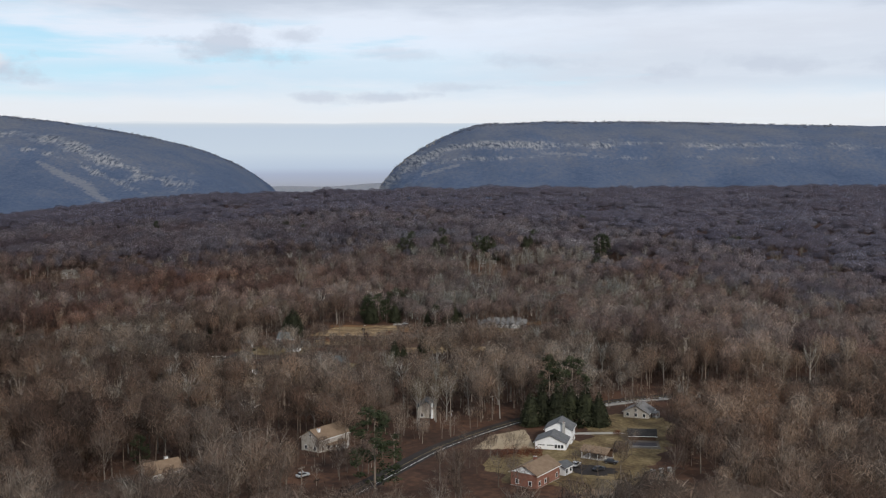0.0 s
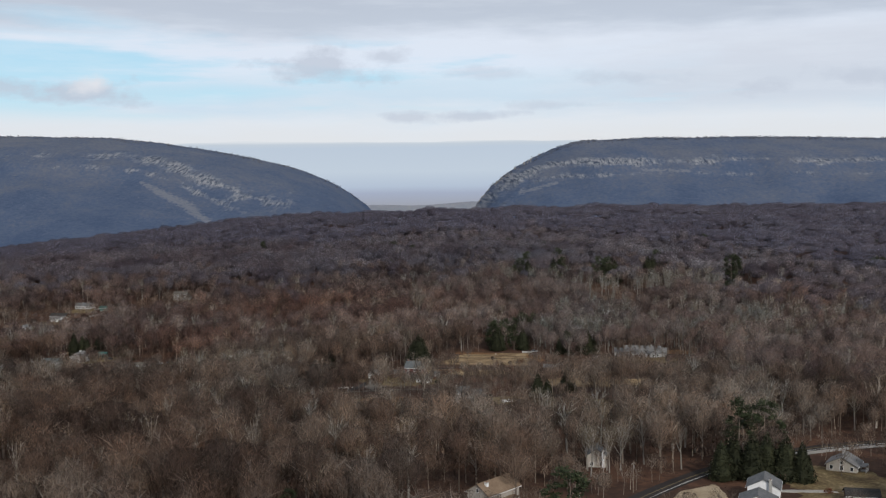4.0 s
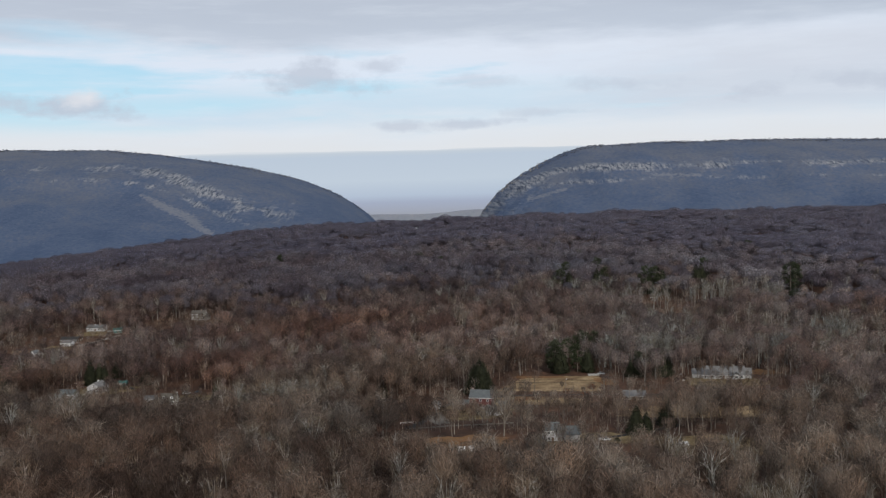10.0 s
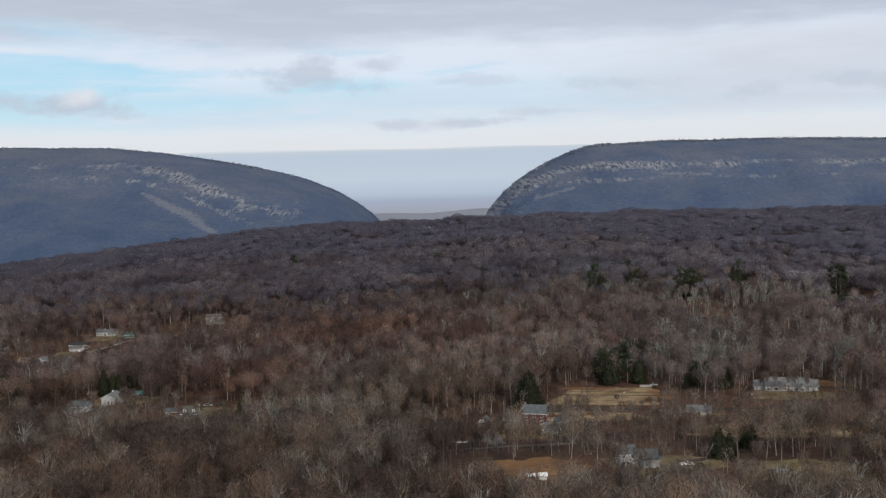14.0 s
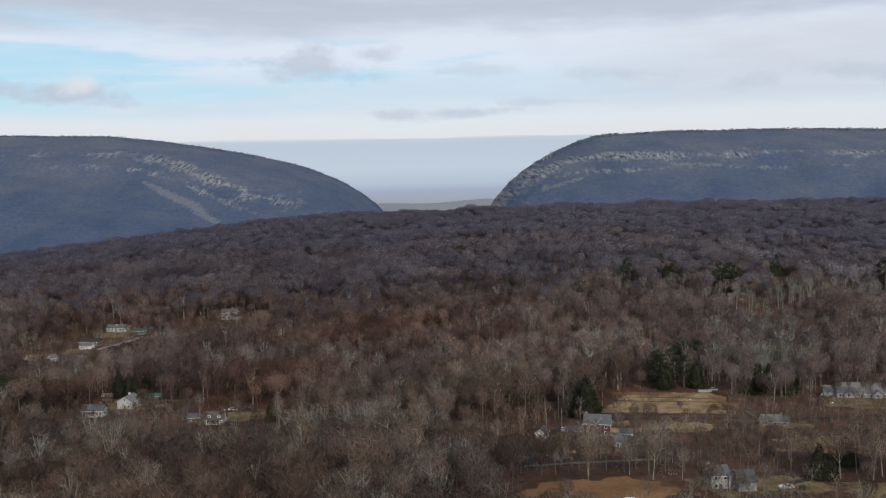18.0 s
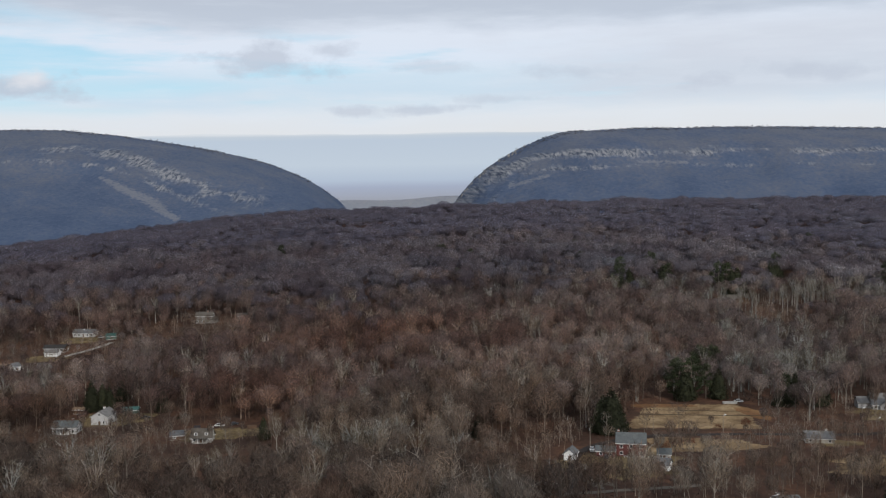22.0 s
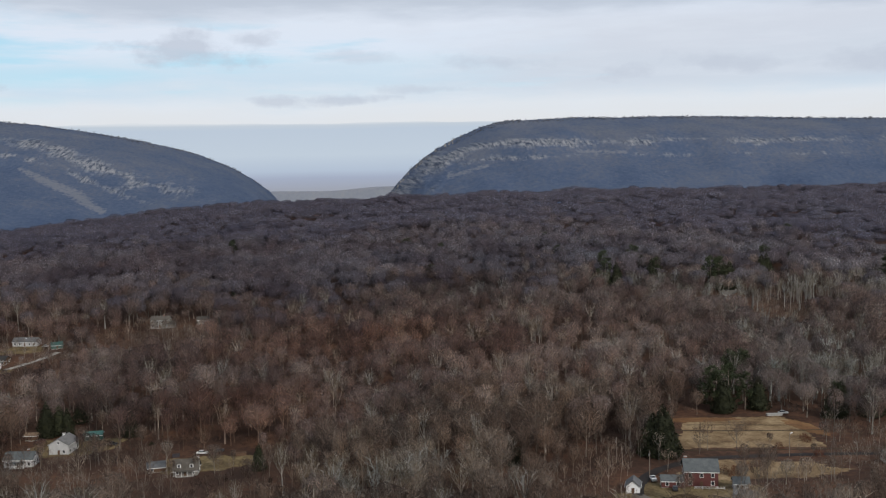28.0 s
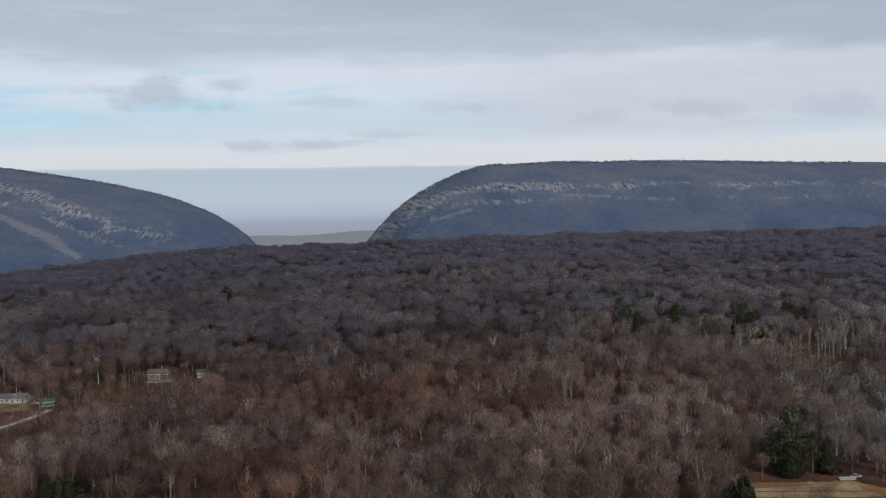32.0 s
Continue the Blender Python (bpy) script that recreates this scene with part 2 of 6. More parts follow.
VEIL_MID = wood_of_trees("hazed_brown_twigs_veil", [(0.043, 0.031, 0.029), (0.098, 0.068, 0.062), (0.159, 0.116, 0.102)], [(0.220, 0.171, 0.148), (0.298, 0.241, 0.204)], gaps=(1.9, 0.11, 0.68))
TWIG_HIGH = wood_of_trees("hazed_dull_twigs", [(0.052, 0.042, 0.050), (0.091, 0.076, 0.086), (0.131, 0.113, 0.123)], [(0.173, 0.151, 0.158), (0.240, 0.216, 0.220)], hues=0.8)
VEIL_HIGH = wood_of_trees("hazed_dull_twigs_veil", [(0.052, 0.042, 0.050), (0.091, 0.076, 0.086), (0.131, 0.113, 0.123)], [(0.173, 0.151, 0.158), (0.240, 0.216, 0.220)], hues=0.8, gaps=(0.9, 0.20, 0.86))
TWIG_FAR = wood_of_trees("hazed_far_twigs", [(0.067, 0.061, 0.081), (0.094, 0.086, 0.110), (0.121, 0.111, 0.138)], [(0.146, 0.136, 0.163), (0.183, 0.172, 0.202)], hues=0.55)
VEIL_FAR = wood_of_trees("hazed_far_twigs_veil", [(0.067, 0.061, 0.081), (0.094, 0.086, 0.110), (0.121, 0.111, 0.138)], [(0.146, 0.136, 0.163), (0.183, 0.172, 0.202)], hues=0.55, gaps=(0.5, 0.26, 0.85))
TWIG_DULL = wood_of_trees("dull_brown_twigs", [(0.085, 0.066, 0.048), (0.105, 0.085, 0.061)], [(0.130, 0.107, 0.077), (0.165, 0.138, 0.10)])
BARK = wood_of_trees("bark", [(0.075, 0.061, 0.051), (0.150, 0.125, 0.104)], [(0.240, 0.206, 0.172), (0.36, 0.318, 0.27)], 0.1, gain=1.15)
PALE_BARK = wood_of_trees("pale_bark", [(0.19, 0.175, 0.155), (0.25, 0.232, 0.207)], [(0.32, 0.298, 0.266), (0.42, 0.392, 0.352)], 0.1, gain=0.9)
PINE = material("pine_needles", [(0.017, 0.022, 0.011), (0.031, 0.040, 0.019), (0.062, 0.074, 0.034)], 0.5, 0.8, 0, tone=0.5, coord="World")
NEEDLE = material("needles", [(0.012, 0.014, 0.008), (0.022, 0.025, 0.013), (0.046, 0.048, 0.023)], 0.5, 0.8, 0, tone=0.5, coord="World")
LITTER = material("leaf_litter", [(0.024, 0.015, 0.011), (0.060, 0.032, 0.021), (0.145, 0.072, 0.042)], 0.03, 0.95, 0.3, fine=14, coord="World")
STRAW = material("straw_grass", [(0.080, 0.046, 0.025), (0.165, 0.108, 0.057), (0.255, 0.178, 0.098), (0.34, 0.252, 0.148)], 0.11, 0.95, 0.3, fine=9, spread=(0.34, 0.64), coord="World")
LAWN = material("winter_lawn", [(0.068, 0.044, 0.024), (0.115, 0.081, 0.040), (0.162, 0.121, 0.060), (0.25, 0.187, 0.105)], 0.11, 0.95, 0.3, fine=8, spread=(0.36, 0.64), coord="World")
DITCH = material("dark_weeds", [(0.030, 0.022, 0.014), (0.055, 0.040, 0.024), (0.085, 0.062, 0.038)], 0.3, 0.95, 0.3, coord="World")
RUST = material("rusty_meadow", [(0.110, 0.055, 0.026), (0.185, 0.098, 0.045), (0.26, 0.155, 0.072)], 0.05, 0.95, 0.3, fine=12, coord="World")
ASPHALT = material("asphalt", [(0.020, 0.016, 0.015), (0.029, 0.024, 0.022), (0.042, 0.035, 0.031)], 0.12, 0.85, 0.2, fine=10, coord="World")
GRAVEL = material("pale_gravel", [(0.22, 0.20, 0.17), (0.30, 0.28, 0.25), (0.38, 0.36, 0.33)], 0.15, 0.95, 0.3, fine=12, coord="World")
PAINT_LINE = material("road_paint", [(0.55, 0.55, 0.52), (0.75, 0.75, 0.72)], 0.8, 0.7, 0, coord="World")
WHITE = material("white_siding", [(0.62, 0.63, 0.64), (0.76, 0.77, 0.78), (0.82, 0.82, 0.82)], 0.6, 0.6, 0.15)
CREAM = material("cream_siding", [(0.30, 0.275, 0.24), (0.38, 0.35, 0.31), (0.44, 0.41, 0.37)], 0.6, 0.7, 0.15)
# white toned down; tree shade on the valley houses is put into it
PALEW = material("toned_white_siding", [(0.34, 0.34, 0.34), (0.44, 0.44, 0.44), (0.52, 0.52, 0.51)], 0.6, 0.7, 0.15)
GREYW = material("grey_siding", [(0.27, 0.27, 0.27), (0.36, 0.36, 0.36), (0.42, 0.42, 0.41)], 0.6, 0.7, 0.15)
DUNW = material("dun_siding", [(0.14, 0.128, 0.115), (0.185, 0.172, 0.155), (0.23, 0.215, 0.195)], 0.6, 0.7, 0.15)
REDW = material("red_clapboard", [(0.070, 0.021, 0.019), (0.100, 0.029, 0.026), (0.125, 0.042, 0.037)], 0.6, 0.7, 0.15)
BRICK = material("red_brick", [(0.16, 0.072, 0.052), (0.225, 0.108, 0.080), (0.28, 0.155, 0.115)], 1.5, 0.85, 0.3)
BROWNW = material("brown_boards", [(0.07, 0.042, 0.028), (0.11, 0.068, 0.045), (0.15, 0.10, 0.07)], 0.8, 0.85, 0.2)
SHINGLE_GREY = material("grey_shingles", [(0.075, 0.077, 0.080), (0.12, 0.122, 0.125), (0.17, 0.172, 0.175)], 0.7, 0.9, 0.4)
SHINGLE_BLUE = material("slate_blue_shingles", [(0.065, 0.072, 0.074), (0.098, 0.107, 0.109), (0.135, 0.143, 0.143)], 0.7, 0.9, 0.4)
SHINGLE_PALE = material("weathered_shingles", [(0.105, 0.103, 0.10), (0.16, 0.156, 0.152), (0.215, 0.21, 0.205)], 0.7, 0.9, 0.4)
SHINGLE_TAN = material("tan_shingles", [(0.14, 0.095, 0.062), (0.195, 0.138, 0.094), (0.25, 0.185, 0.13)], 0.7, 0.9, 0.4)
SHINGLE_BROWN = material("brown_grey_shingles", [(0.060, 0.053, 0.045), (0.092, 0.082, 0.070), (0.13, 0.116, 0.10)], 0.7, 0.9, 0.4)
SHINGLE_DARK = material("dark_shingles", [(0.022, 0.021, 0.021), (0.036, 0.034, 0.033), (0.055, 0.052, 0.048)], 0.7, 0.9, 0.4)
TEAL = material("teal_metal", [(0.024, 0.075, 0.066), (0.036, 0.105, 0.093), (0.055, 0.13, 0.117)], 0.8, 0.5, 0.1)
TRIM = material("white_trim", [(0.7, 0.7, 0.69), (0.8, 0.8, 0.79)], 2, 0.5, 0)
WORN = material("worn_asphalt", [(0.090, 0.075, 0.062), (0.125, 0.107, 0.088), (0.165, 0.143, 0.12)], 0.12, 0.9, 0.2, fine=10, coord="World")
CONCRETE = material("concrete", [(0.26, 0.25, 0.235), (0.36, 0.35, 0.33), (0.42, 0.41, 0.39)], 0.8, 0.9, 0.2)
POLEWOOD = material("weathered_pole", [(0.12, 0.095, 0.075), (0.2, 0.165, 0.135), (0.26, 0.22, 0.19)], 1.2, 0.9, 0.2)
TYRE = material("tyre_rubber", [(0.015, 0.015, 0.015), (0.03, 0.03, 0.03)], 3, 0.8, 0)
STEEL = material("grey_metal", [(0.35, 0.35, 0.36), (0.5, 0.5, 0.5)], 2, 0.4, 0, metal=0.8)
COVER = material("dark_pool_cover", [(0.025, 0.022, 0.028), (0.05, 0.045, 0.05), (0.075, 0.065, 0.065)], 0.8, 0.92, 0.1)
BUSHRED = material("rust_leaves", [(0.07, 0.025, 0.015), (0.12, 0.045, 0.025), (0.18, 0.08, 0.04)], 0.5, 0.9, 0, tone=0.4, coord="World")


def paint(name, colour, rough=0.35):
    return material(name, [tuple(c * 0.85 for c in colour), colour], 1.5, rough, 0)


CAR_WHITE, CAR_SILVER, CAR_DARK, CAR_BLUE = paint("white_car_paint", (0.75, 0.75, 0.74)), paint("silver_car_paint", (0.38, 0.39, 0.4)), paint("black_car_paint", (0.03, 0.03, 0.035)), paint("blue_car_paint", (0.05, 0.09, 0.16))
GLASS = bpy.data.materials.new("window_glass")
GLASS.use_nodes = True
GLASS.node_tree.nodes["Principled BSDF"].inputs["Base Color"].default_value = (0.025, 0.03, 0.035, 1)
GLASS.node_tree.nodes["Principled BSDF"].inputs["Roughness"].default_value = 0.08


def mountain_material():
    """Bare woods on the far ridge, with rock where the mesh attribute 'rock' says so and scree where 'scree' does; blue
    haze is painted into the colours.
    """
    m = bpy.data.materials.new("hazed_wooded_ridge")
    m.use_nodes = True
    t = m.node_tree
    b = t.nodes["Principled BSDF"]
    geo = t.nodes.new("ShaderNodeNewGeometry")
    pos = geo.outputs["Position"]
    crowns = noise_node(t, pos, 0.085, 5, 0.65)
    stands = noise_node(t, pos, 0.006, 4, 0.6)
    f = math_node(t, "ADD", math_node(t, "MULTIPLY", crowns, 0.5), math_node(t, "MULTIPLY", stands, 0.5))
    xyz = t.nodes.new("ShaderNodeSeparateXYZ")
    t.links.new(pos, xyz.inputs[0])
    f = math_node(t, "ADD", f, math_node(t, "MULTIPLY", math_node(t, "SUBTRACT", xyz.outputs[2], 120.0), 0.00055))  # greyer high up, with more haze blue painted in lower down
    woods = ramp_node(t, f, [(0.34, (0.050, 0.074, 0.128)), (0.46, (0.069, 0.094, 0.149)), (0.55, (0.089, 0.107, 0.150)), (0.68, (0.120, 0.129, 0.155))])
    flat = t.nodes.new("ShaderNodeCombineXYZ")
    t.links.new(xyz.outputs[0], flat.inputs[0])
    t.links.new(xyz.outputs[2], flat.inputs[2])

    def laid(sx, sz):
        n = t.nodes.new("ShaderNodeMapping")
        n.inputs["Scale"].default_value = (sx, 1, sz)
        t.links.new(flat.outputs[0], n.inputs[0])
        return n.outputs[0]

    cracks = noise_node(t, laid(1.0, 0.62), 0.11, 7, 0.78)
    ledges = noise_node(t, laid(0.25, 1.6), 0.09, 4, 0.6)
    cracks = math_node(t, "ADD", math_node(t, "MULTIPLY", cracks, 0.8), math_node(t, "MULTIPLY", ledges, 0.2))
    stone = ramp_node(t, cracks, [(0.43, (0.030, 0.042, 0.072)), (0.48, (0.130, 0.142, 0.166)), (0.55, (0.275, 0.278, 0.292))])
    a1, a2 = t.nodes.new("ShaderNodeAttribute"), t.nodes.new("ShaderNodeAttribute")
    a1.attribute_name, a2.attribute_name = "rock", "scree"
    patch = noise_node(t, laid(0.45, 1.0), 0.022, 7, 0.74)
    rock = math_node(t, "ADD", a1.outputs["Fac"], math_node(t, "MULTIPLY", math_node(t, "SUBTRACT", patch, 0.5), 3.4))
    rock = ramp_node(t, rock, [(0.45, (0, 0, 0)), (0.95, (0.9, 0.9, 0.9))])
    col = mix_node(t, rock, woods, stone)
    scree = math_node(t, "ADD", a2.outputs["Fac"], math_node(t, "MULTIPLY", math_node(t, "SUBTRACT", crowns, 0.5), 2.4))
    scree = ramp_node(t, scree, [(0.35, (0, 0, 0)), (0.85, (0.85, 0.85, 0.85))])
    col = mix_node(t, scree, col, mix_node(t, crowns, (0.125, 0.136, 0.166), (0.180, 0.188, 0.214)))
    t.links.new(col, b.inputs["Base Color"])
    b.inputs["Roughness"].default_value = 0.95
    b.inputs["Specular IOR Level"].default_value = 0.1
    bp = node(t, "ShaderNodeBump", Strength=0.55, Distance=6.0)
    t.links.new(crowns, bp.inputs["Height"])
    t.links.new(bp.outputs[0], b.inputs["Normal"])
    return m


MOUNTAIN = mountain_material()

# ---- builders ----
def mesh_object(name, verts, faces, mat, smooth=False):
    me = bpy.data.meshes.new(name)
    me.from_pydata(verts, [], faces)
    me.materials.append(mat)
    if smooth:
        me.polygons.foreach_set("use_smooth", [True] * len(me.polygons))
    return new(name, me)


def part(name, bm, mat, parent, label=""):
    """Links a bmesh as one mesh object under a thing or a part."""
    me = bpy.data.meshes.new(name)
    bm.to_mesh(me)
    bm.free()
    me.materials.append(mat)
    ob = new(name, me)
    ob.parent = parent
    if label:
        ob["label"] = label
    return ob


def thing(name, label, category, m, group=""):
    ob = new(name)
    ob.empty_display_size = 0.5
    ob.matrix_basis = m
    return tagged(ob, label, category, group)


def box(bm, x0, x1, y0, y1, z0, z1):
    v = [bm.verts.new((x, y, z)) for z in (z0, z1) for x, y in ((x0, y0), (x1, y0), (x1, y1), (x0, y1))]
    for f in ((3, 2, 1, 0), (4, 5, 6, 7), (0, 1, 5, 4), (1, 2, 6, 5), (2, 3, 7, 6), (3, 0, 4, 7)):
        bm.faces.new([v[i] for i in f])
    return bm


def boxed(*args):
    return box(bmesh.new(), *args)


def tube(bm, a, b, ra, rb, n=6):
    a, b = Vector(a), Vector(b)
    q = (b - a).to_track_quat("Z", "Y").to_matrix()
    rings = []
    for p, r in ((a, ra), (b, rb)):
        rings.append([bm.verts.new(p + q @ Vector((r * math.cos(i * math.tau / n), r * math.sin(i * math.tau / n), 0))) for i in range(n)])
    for i in range(n):
        bm.faces.new((rings[0][i], rings[0][(i + 1) % n], rings[1][(i + 1) % n], rings[1][i]))
    bm.faces.new(rings[0][::-1])
    bm.faces.new(rings[1])
    return bm


# ---- the lie of the land ----
KNOT_Y = np.array([-600, 0, 300, 520, 700, 820, 950, 1100, 1400, 1650, 1900, 2150, 2500, 2900, 5200.0])
KNOT_Z = np.array([14, 8, 4, -6, -15, -16, -8, 2, 16, 25, 31, 24, -20, -70, -80.0])


def eased(v, kx, kz):
    v = np.asarray(v, float)
    i = np.clip(np.searchsorted(kx, v) - 1, 0, len(kx) - 2)
    m, h = np.gradient(kz, kx), kx[i + 1] - kx[i]
    u = np.clip((v - kx[i]) / h, 0, 1)
    return (2 * u**3 - 3 * u**2 + 1) * kz[i] + (u**3 - 2 * u**2 + u) * h * m[i] + (3 * u**2 - 2 * u**3) * kz[i + 1] + (u**3 - u**2) * h * m[i + 1]


def ground_z(x, y):
    x, y = np.asarray(x, float), np.asarray(y, float)
    z = eased(y, KNOT_Y, KNOT_Z)
    far = np.clip((y - 900) / 900, 0, 1)
    far = far * far * (3 - 2 * far)
    west = np.maximum(-250 - x, 0)
    z = z - far * (0.055 * west + 5e-5 * west * west)
    z = z + far * 0.018 * np.clip(x, -600, 120)
    dip = np.maximum(-60 - x, 0)
    z = z - (1 - far) * np.clip((y - 350) / 300, 0, 1) * 10 * (1 - np.exp(-dip / 150))
    z = z + np.clip((y - 1100) / 200, 0, 1) * np.clip((2400 - y) / 300, 0, 1) * 4.5 * waves(x * 0.55, y, 250, 33)
    east = np.maximum(x - 220, 0)
    return np.maximum(z + np.clip((y - 500) / 400, 0, 1) * (1 - far) * 22 * (1 - np.exp(-east / 200)), -120)


def on_ground(x, y, turn=0.0, lift=0.0):
    return pose(x, y, float(ground_z(x, y)) + lift, 0, 0, turn)


def waves(x, y, size, seed=0):
    """Smooth bumps about size metres across, -1 to 1, on arrays."""
    r = np.random.RandomState(seed)
    out = np.zeros_like(x)
    for k in range(7):
        d, s, p = r.uniform(0, 6.28), size * r.uniform(0.6, 1.5), r.uniform(0, 6.28)
        out += np.sin((x * np.cos(d) + y * np.sin(d)) * 6.28 / s + p + 1.3 * np.sin((y * np.cos(d) - x * np.sin(d)) * 6.28 / (s * 1.7)))
    return out / 4.0


def grid_object(name, xs, ys, height, mat, attributes=None):
    gx, gy = np.meshgrid(xs, ys)
    gz = height(gx, gy)
    nx, ny = len(xs), len(ys)
    me = bpy.data.meshes.new(name)
    i = (np.arange(ny - 1)[:, None] * nx + np.arange(nx - 1)[None]).ravel()
    quads = np.stack([i, i + 1, i + nx + 1, i + nx], 1)
    me.vertices.add(nx * ny)
    me.vertices.foreach_set("co", np.stack([gx, gy, gz], 2).ravel())
    me.loops.add(quads.size)
    me.loops.foreach_set("vertex_index", quads.ravel())
    me.polygons.add(len(quads))
    me.polygons.foreach_set("loop_start", np.arange(0, quads.size, 4))
    me.polygons.foreach_set("use_smooth", np.ones(len(quads), bool))
    for key, f in (attributes or {}).items():
        me.attributes.new(key, "FLOAT", "POINT").data.foreach_set("value", f(gx, gy, gz).ravel().astype(np.float32))
    me.update(calc_edges=True)
    me.materials.append(mat)
    return new(name, me)


def steps(*runs):
    out = [np.arange(a, b, s) for a, b, s in runs]
    return np.concatenate(out + [np.array([runs[-1][1]], float)])


tagged(grid_object("ground", steps((-4800, -900, 100), (-900, 900, 13), (900, 4800, 100)), steps((-800, 150, 50), (150, 1300, 13), (1300, 2600, 25), (2600, 4990, 60)), ground_z, LITTER),
       "rolling woodland floor of russet fallen leaves", "ground", kind="structure")


# ---- the two ridges beside the gap ----
RIDGE_SHAPE = {}


def ridge(name, label, tops, foot, crest, back, spans, cliff, scree, thick, nose, seed, bare):
    kx, kz = np.array([p[0] for p in tops], float), np.array([p[1] for p in tops], float)

    def shape(x, y):
        top = np.interp(x, kx, kz)
        for d in (-24, 24):
            top = top + np.interp(x + d, kx, kz)
        top = top / 3
        wob = waves(x, y, 420, seed) * 26
        u = np.clip((y + wob - foot) / (crest - foot), 0, 1)
        prof = np.interp(u, (0, 0.25, 0.50, 0.56, 0.66, 1.0), (0, 0.30, 0.58, 0.70, 0.82, 1.0))
        fall = np.clip((y - crest) / (back - crest), 0, 1)
        z = -75 + (top + 75) * prof * (1 - 0.8 * fall**1.5)
        rise = np.clip((z + 60) / 60, 0, 1)
        canopy = waves(x, y, 23, seed + 1) * 1.7 + waves(x, y, 11, seed + 2) * 1.6
        crag = (np.clip(1 - np.abs(z - cliff(x)) / 26, 0, 1) + 1.6 * nose(x)) * (waves(x, y * 0.4, 60, seed + 3) * 2.0 + waves(x, y, 19, seed + 4) * 0.9)
        gully = waves(x, y * 0.25, 190, seed + 5) * 5
        return z + rise * (canopy + crag + gully * np.clip((top - z) / 60, 0, 1))

    RIDGE_SHAPE[name] = (shape, crest, kx[0], kx[-1])

    def rock(x, y, z):
        band = np.clip(1 - np.abs(z - cliff(x) + 5 * waves(x, y, 260, seed + 8)) / thick, 0, 1)
        band = np.maximum(band, np.clip(1 - np.abs(z - cliff(x)) / 52, 0, 1) * nose(x))
        lower = 0.62 * np.clip(1 - np.abs(z - cliff(x) + 42) / 20, 0, 1)
        return np.maximum(band, lower) * bare(x) * ((y < crest - 30) | (nose(x) > 0.3))

    def loose(x, y, z):
        return scree(x, z)

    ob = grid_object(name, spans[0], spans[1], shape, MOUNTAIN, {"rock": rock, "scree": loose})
    return tagged(ob, label, "mountain", kind="structure")


def cliff_east(x):
    return np.interp(x, (80, 140, 200, 260, 330, 460, 640, 1200), (5, 62, 108, 142, 164, 170, 172, 165))


def scree_east(x, z):
    a = np.clip(1 - np.abs(z - (76 + (x - 237) * 0.27)) / 10, 0, 1) * ((x > 215) & (x < 345))
    b = np.clip(1 - np.abs(z - (140 - (x - 640) * 0.04)) / 11, 0, 1) * ((x > 600) & (x < 760))
    return np.maximum(a, b) * 0.9


def cliff_west(x):
    return np.interp(x, (-1630, -1425, -1229, -1096, -974, -852, -709, -587, -525), (226, 218, 224, 203, 168, 120, 72, 40, 18))


def scree_west(x, z):
    mid = np.interp(x, (-1070, -973, -857, -760), (121, 85, 40, -4))
    wide = np.interp(x, (-1070, -973, -857, -760), (5, 11, 13, 8))
    return np.clip(1.3 - np.abs(z - mid) / wide, 0, 1) * ((x > -1080) & (x < -745))


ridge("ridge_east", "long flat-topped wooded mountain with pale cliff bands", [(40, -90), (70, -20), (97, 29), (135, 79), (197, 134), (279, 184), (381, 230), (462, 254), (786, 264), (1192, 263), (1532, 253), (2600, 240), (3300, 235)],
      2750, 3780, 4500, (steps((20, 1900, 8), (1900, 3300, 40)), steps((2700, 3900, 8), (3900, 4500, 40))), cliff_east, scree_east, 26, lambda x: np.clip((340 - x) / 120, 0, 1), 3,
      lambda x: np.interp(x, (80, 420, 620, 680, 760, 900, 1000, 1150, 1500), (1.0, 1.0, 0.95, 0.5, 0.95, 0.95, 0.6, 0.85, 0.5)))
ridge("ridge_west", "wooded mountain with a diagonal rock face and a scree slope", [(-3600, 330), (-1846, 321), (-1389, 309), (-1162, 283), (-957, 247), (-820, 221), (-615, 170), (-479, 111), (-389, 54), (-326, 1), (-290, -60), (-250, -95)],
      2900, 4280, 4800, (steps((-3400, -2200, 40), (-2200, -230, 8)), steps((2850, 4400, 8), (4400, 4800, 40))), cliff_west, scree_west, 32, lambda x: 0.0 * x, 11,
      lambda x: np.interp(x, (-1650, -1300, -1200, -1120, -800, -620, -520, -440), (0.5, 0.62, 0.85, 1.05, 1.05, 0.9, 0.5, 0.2)))


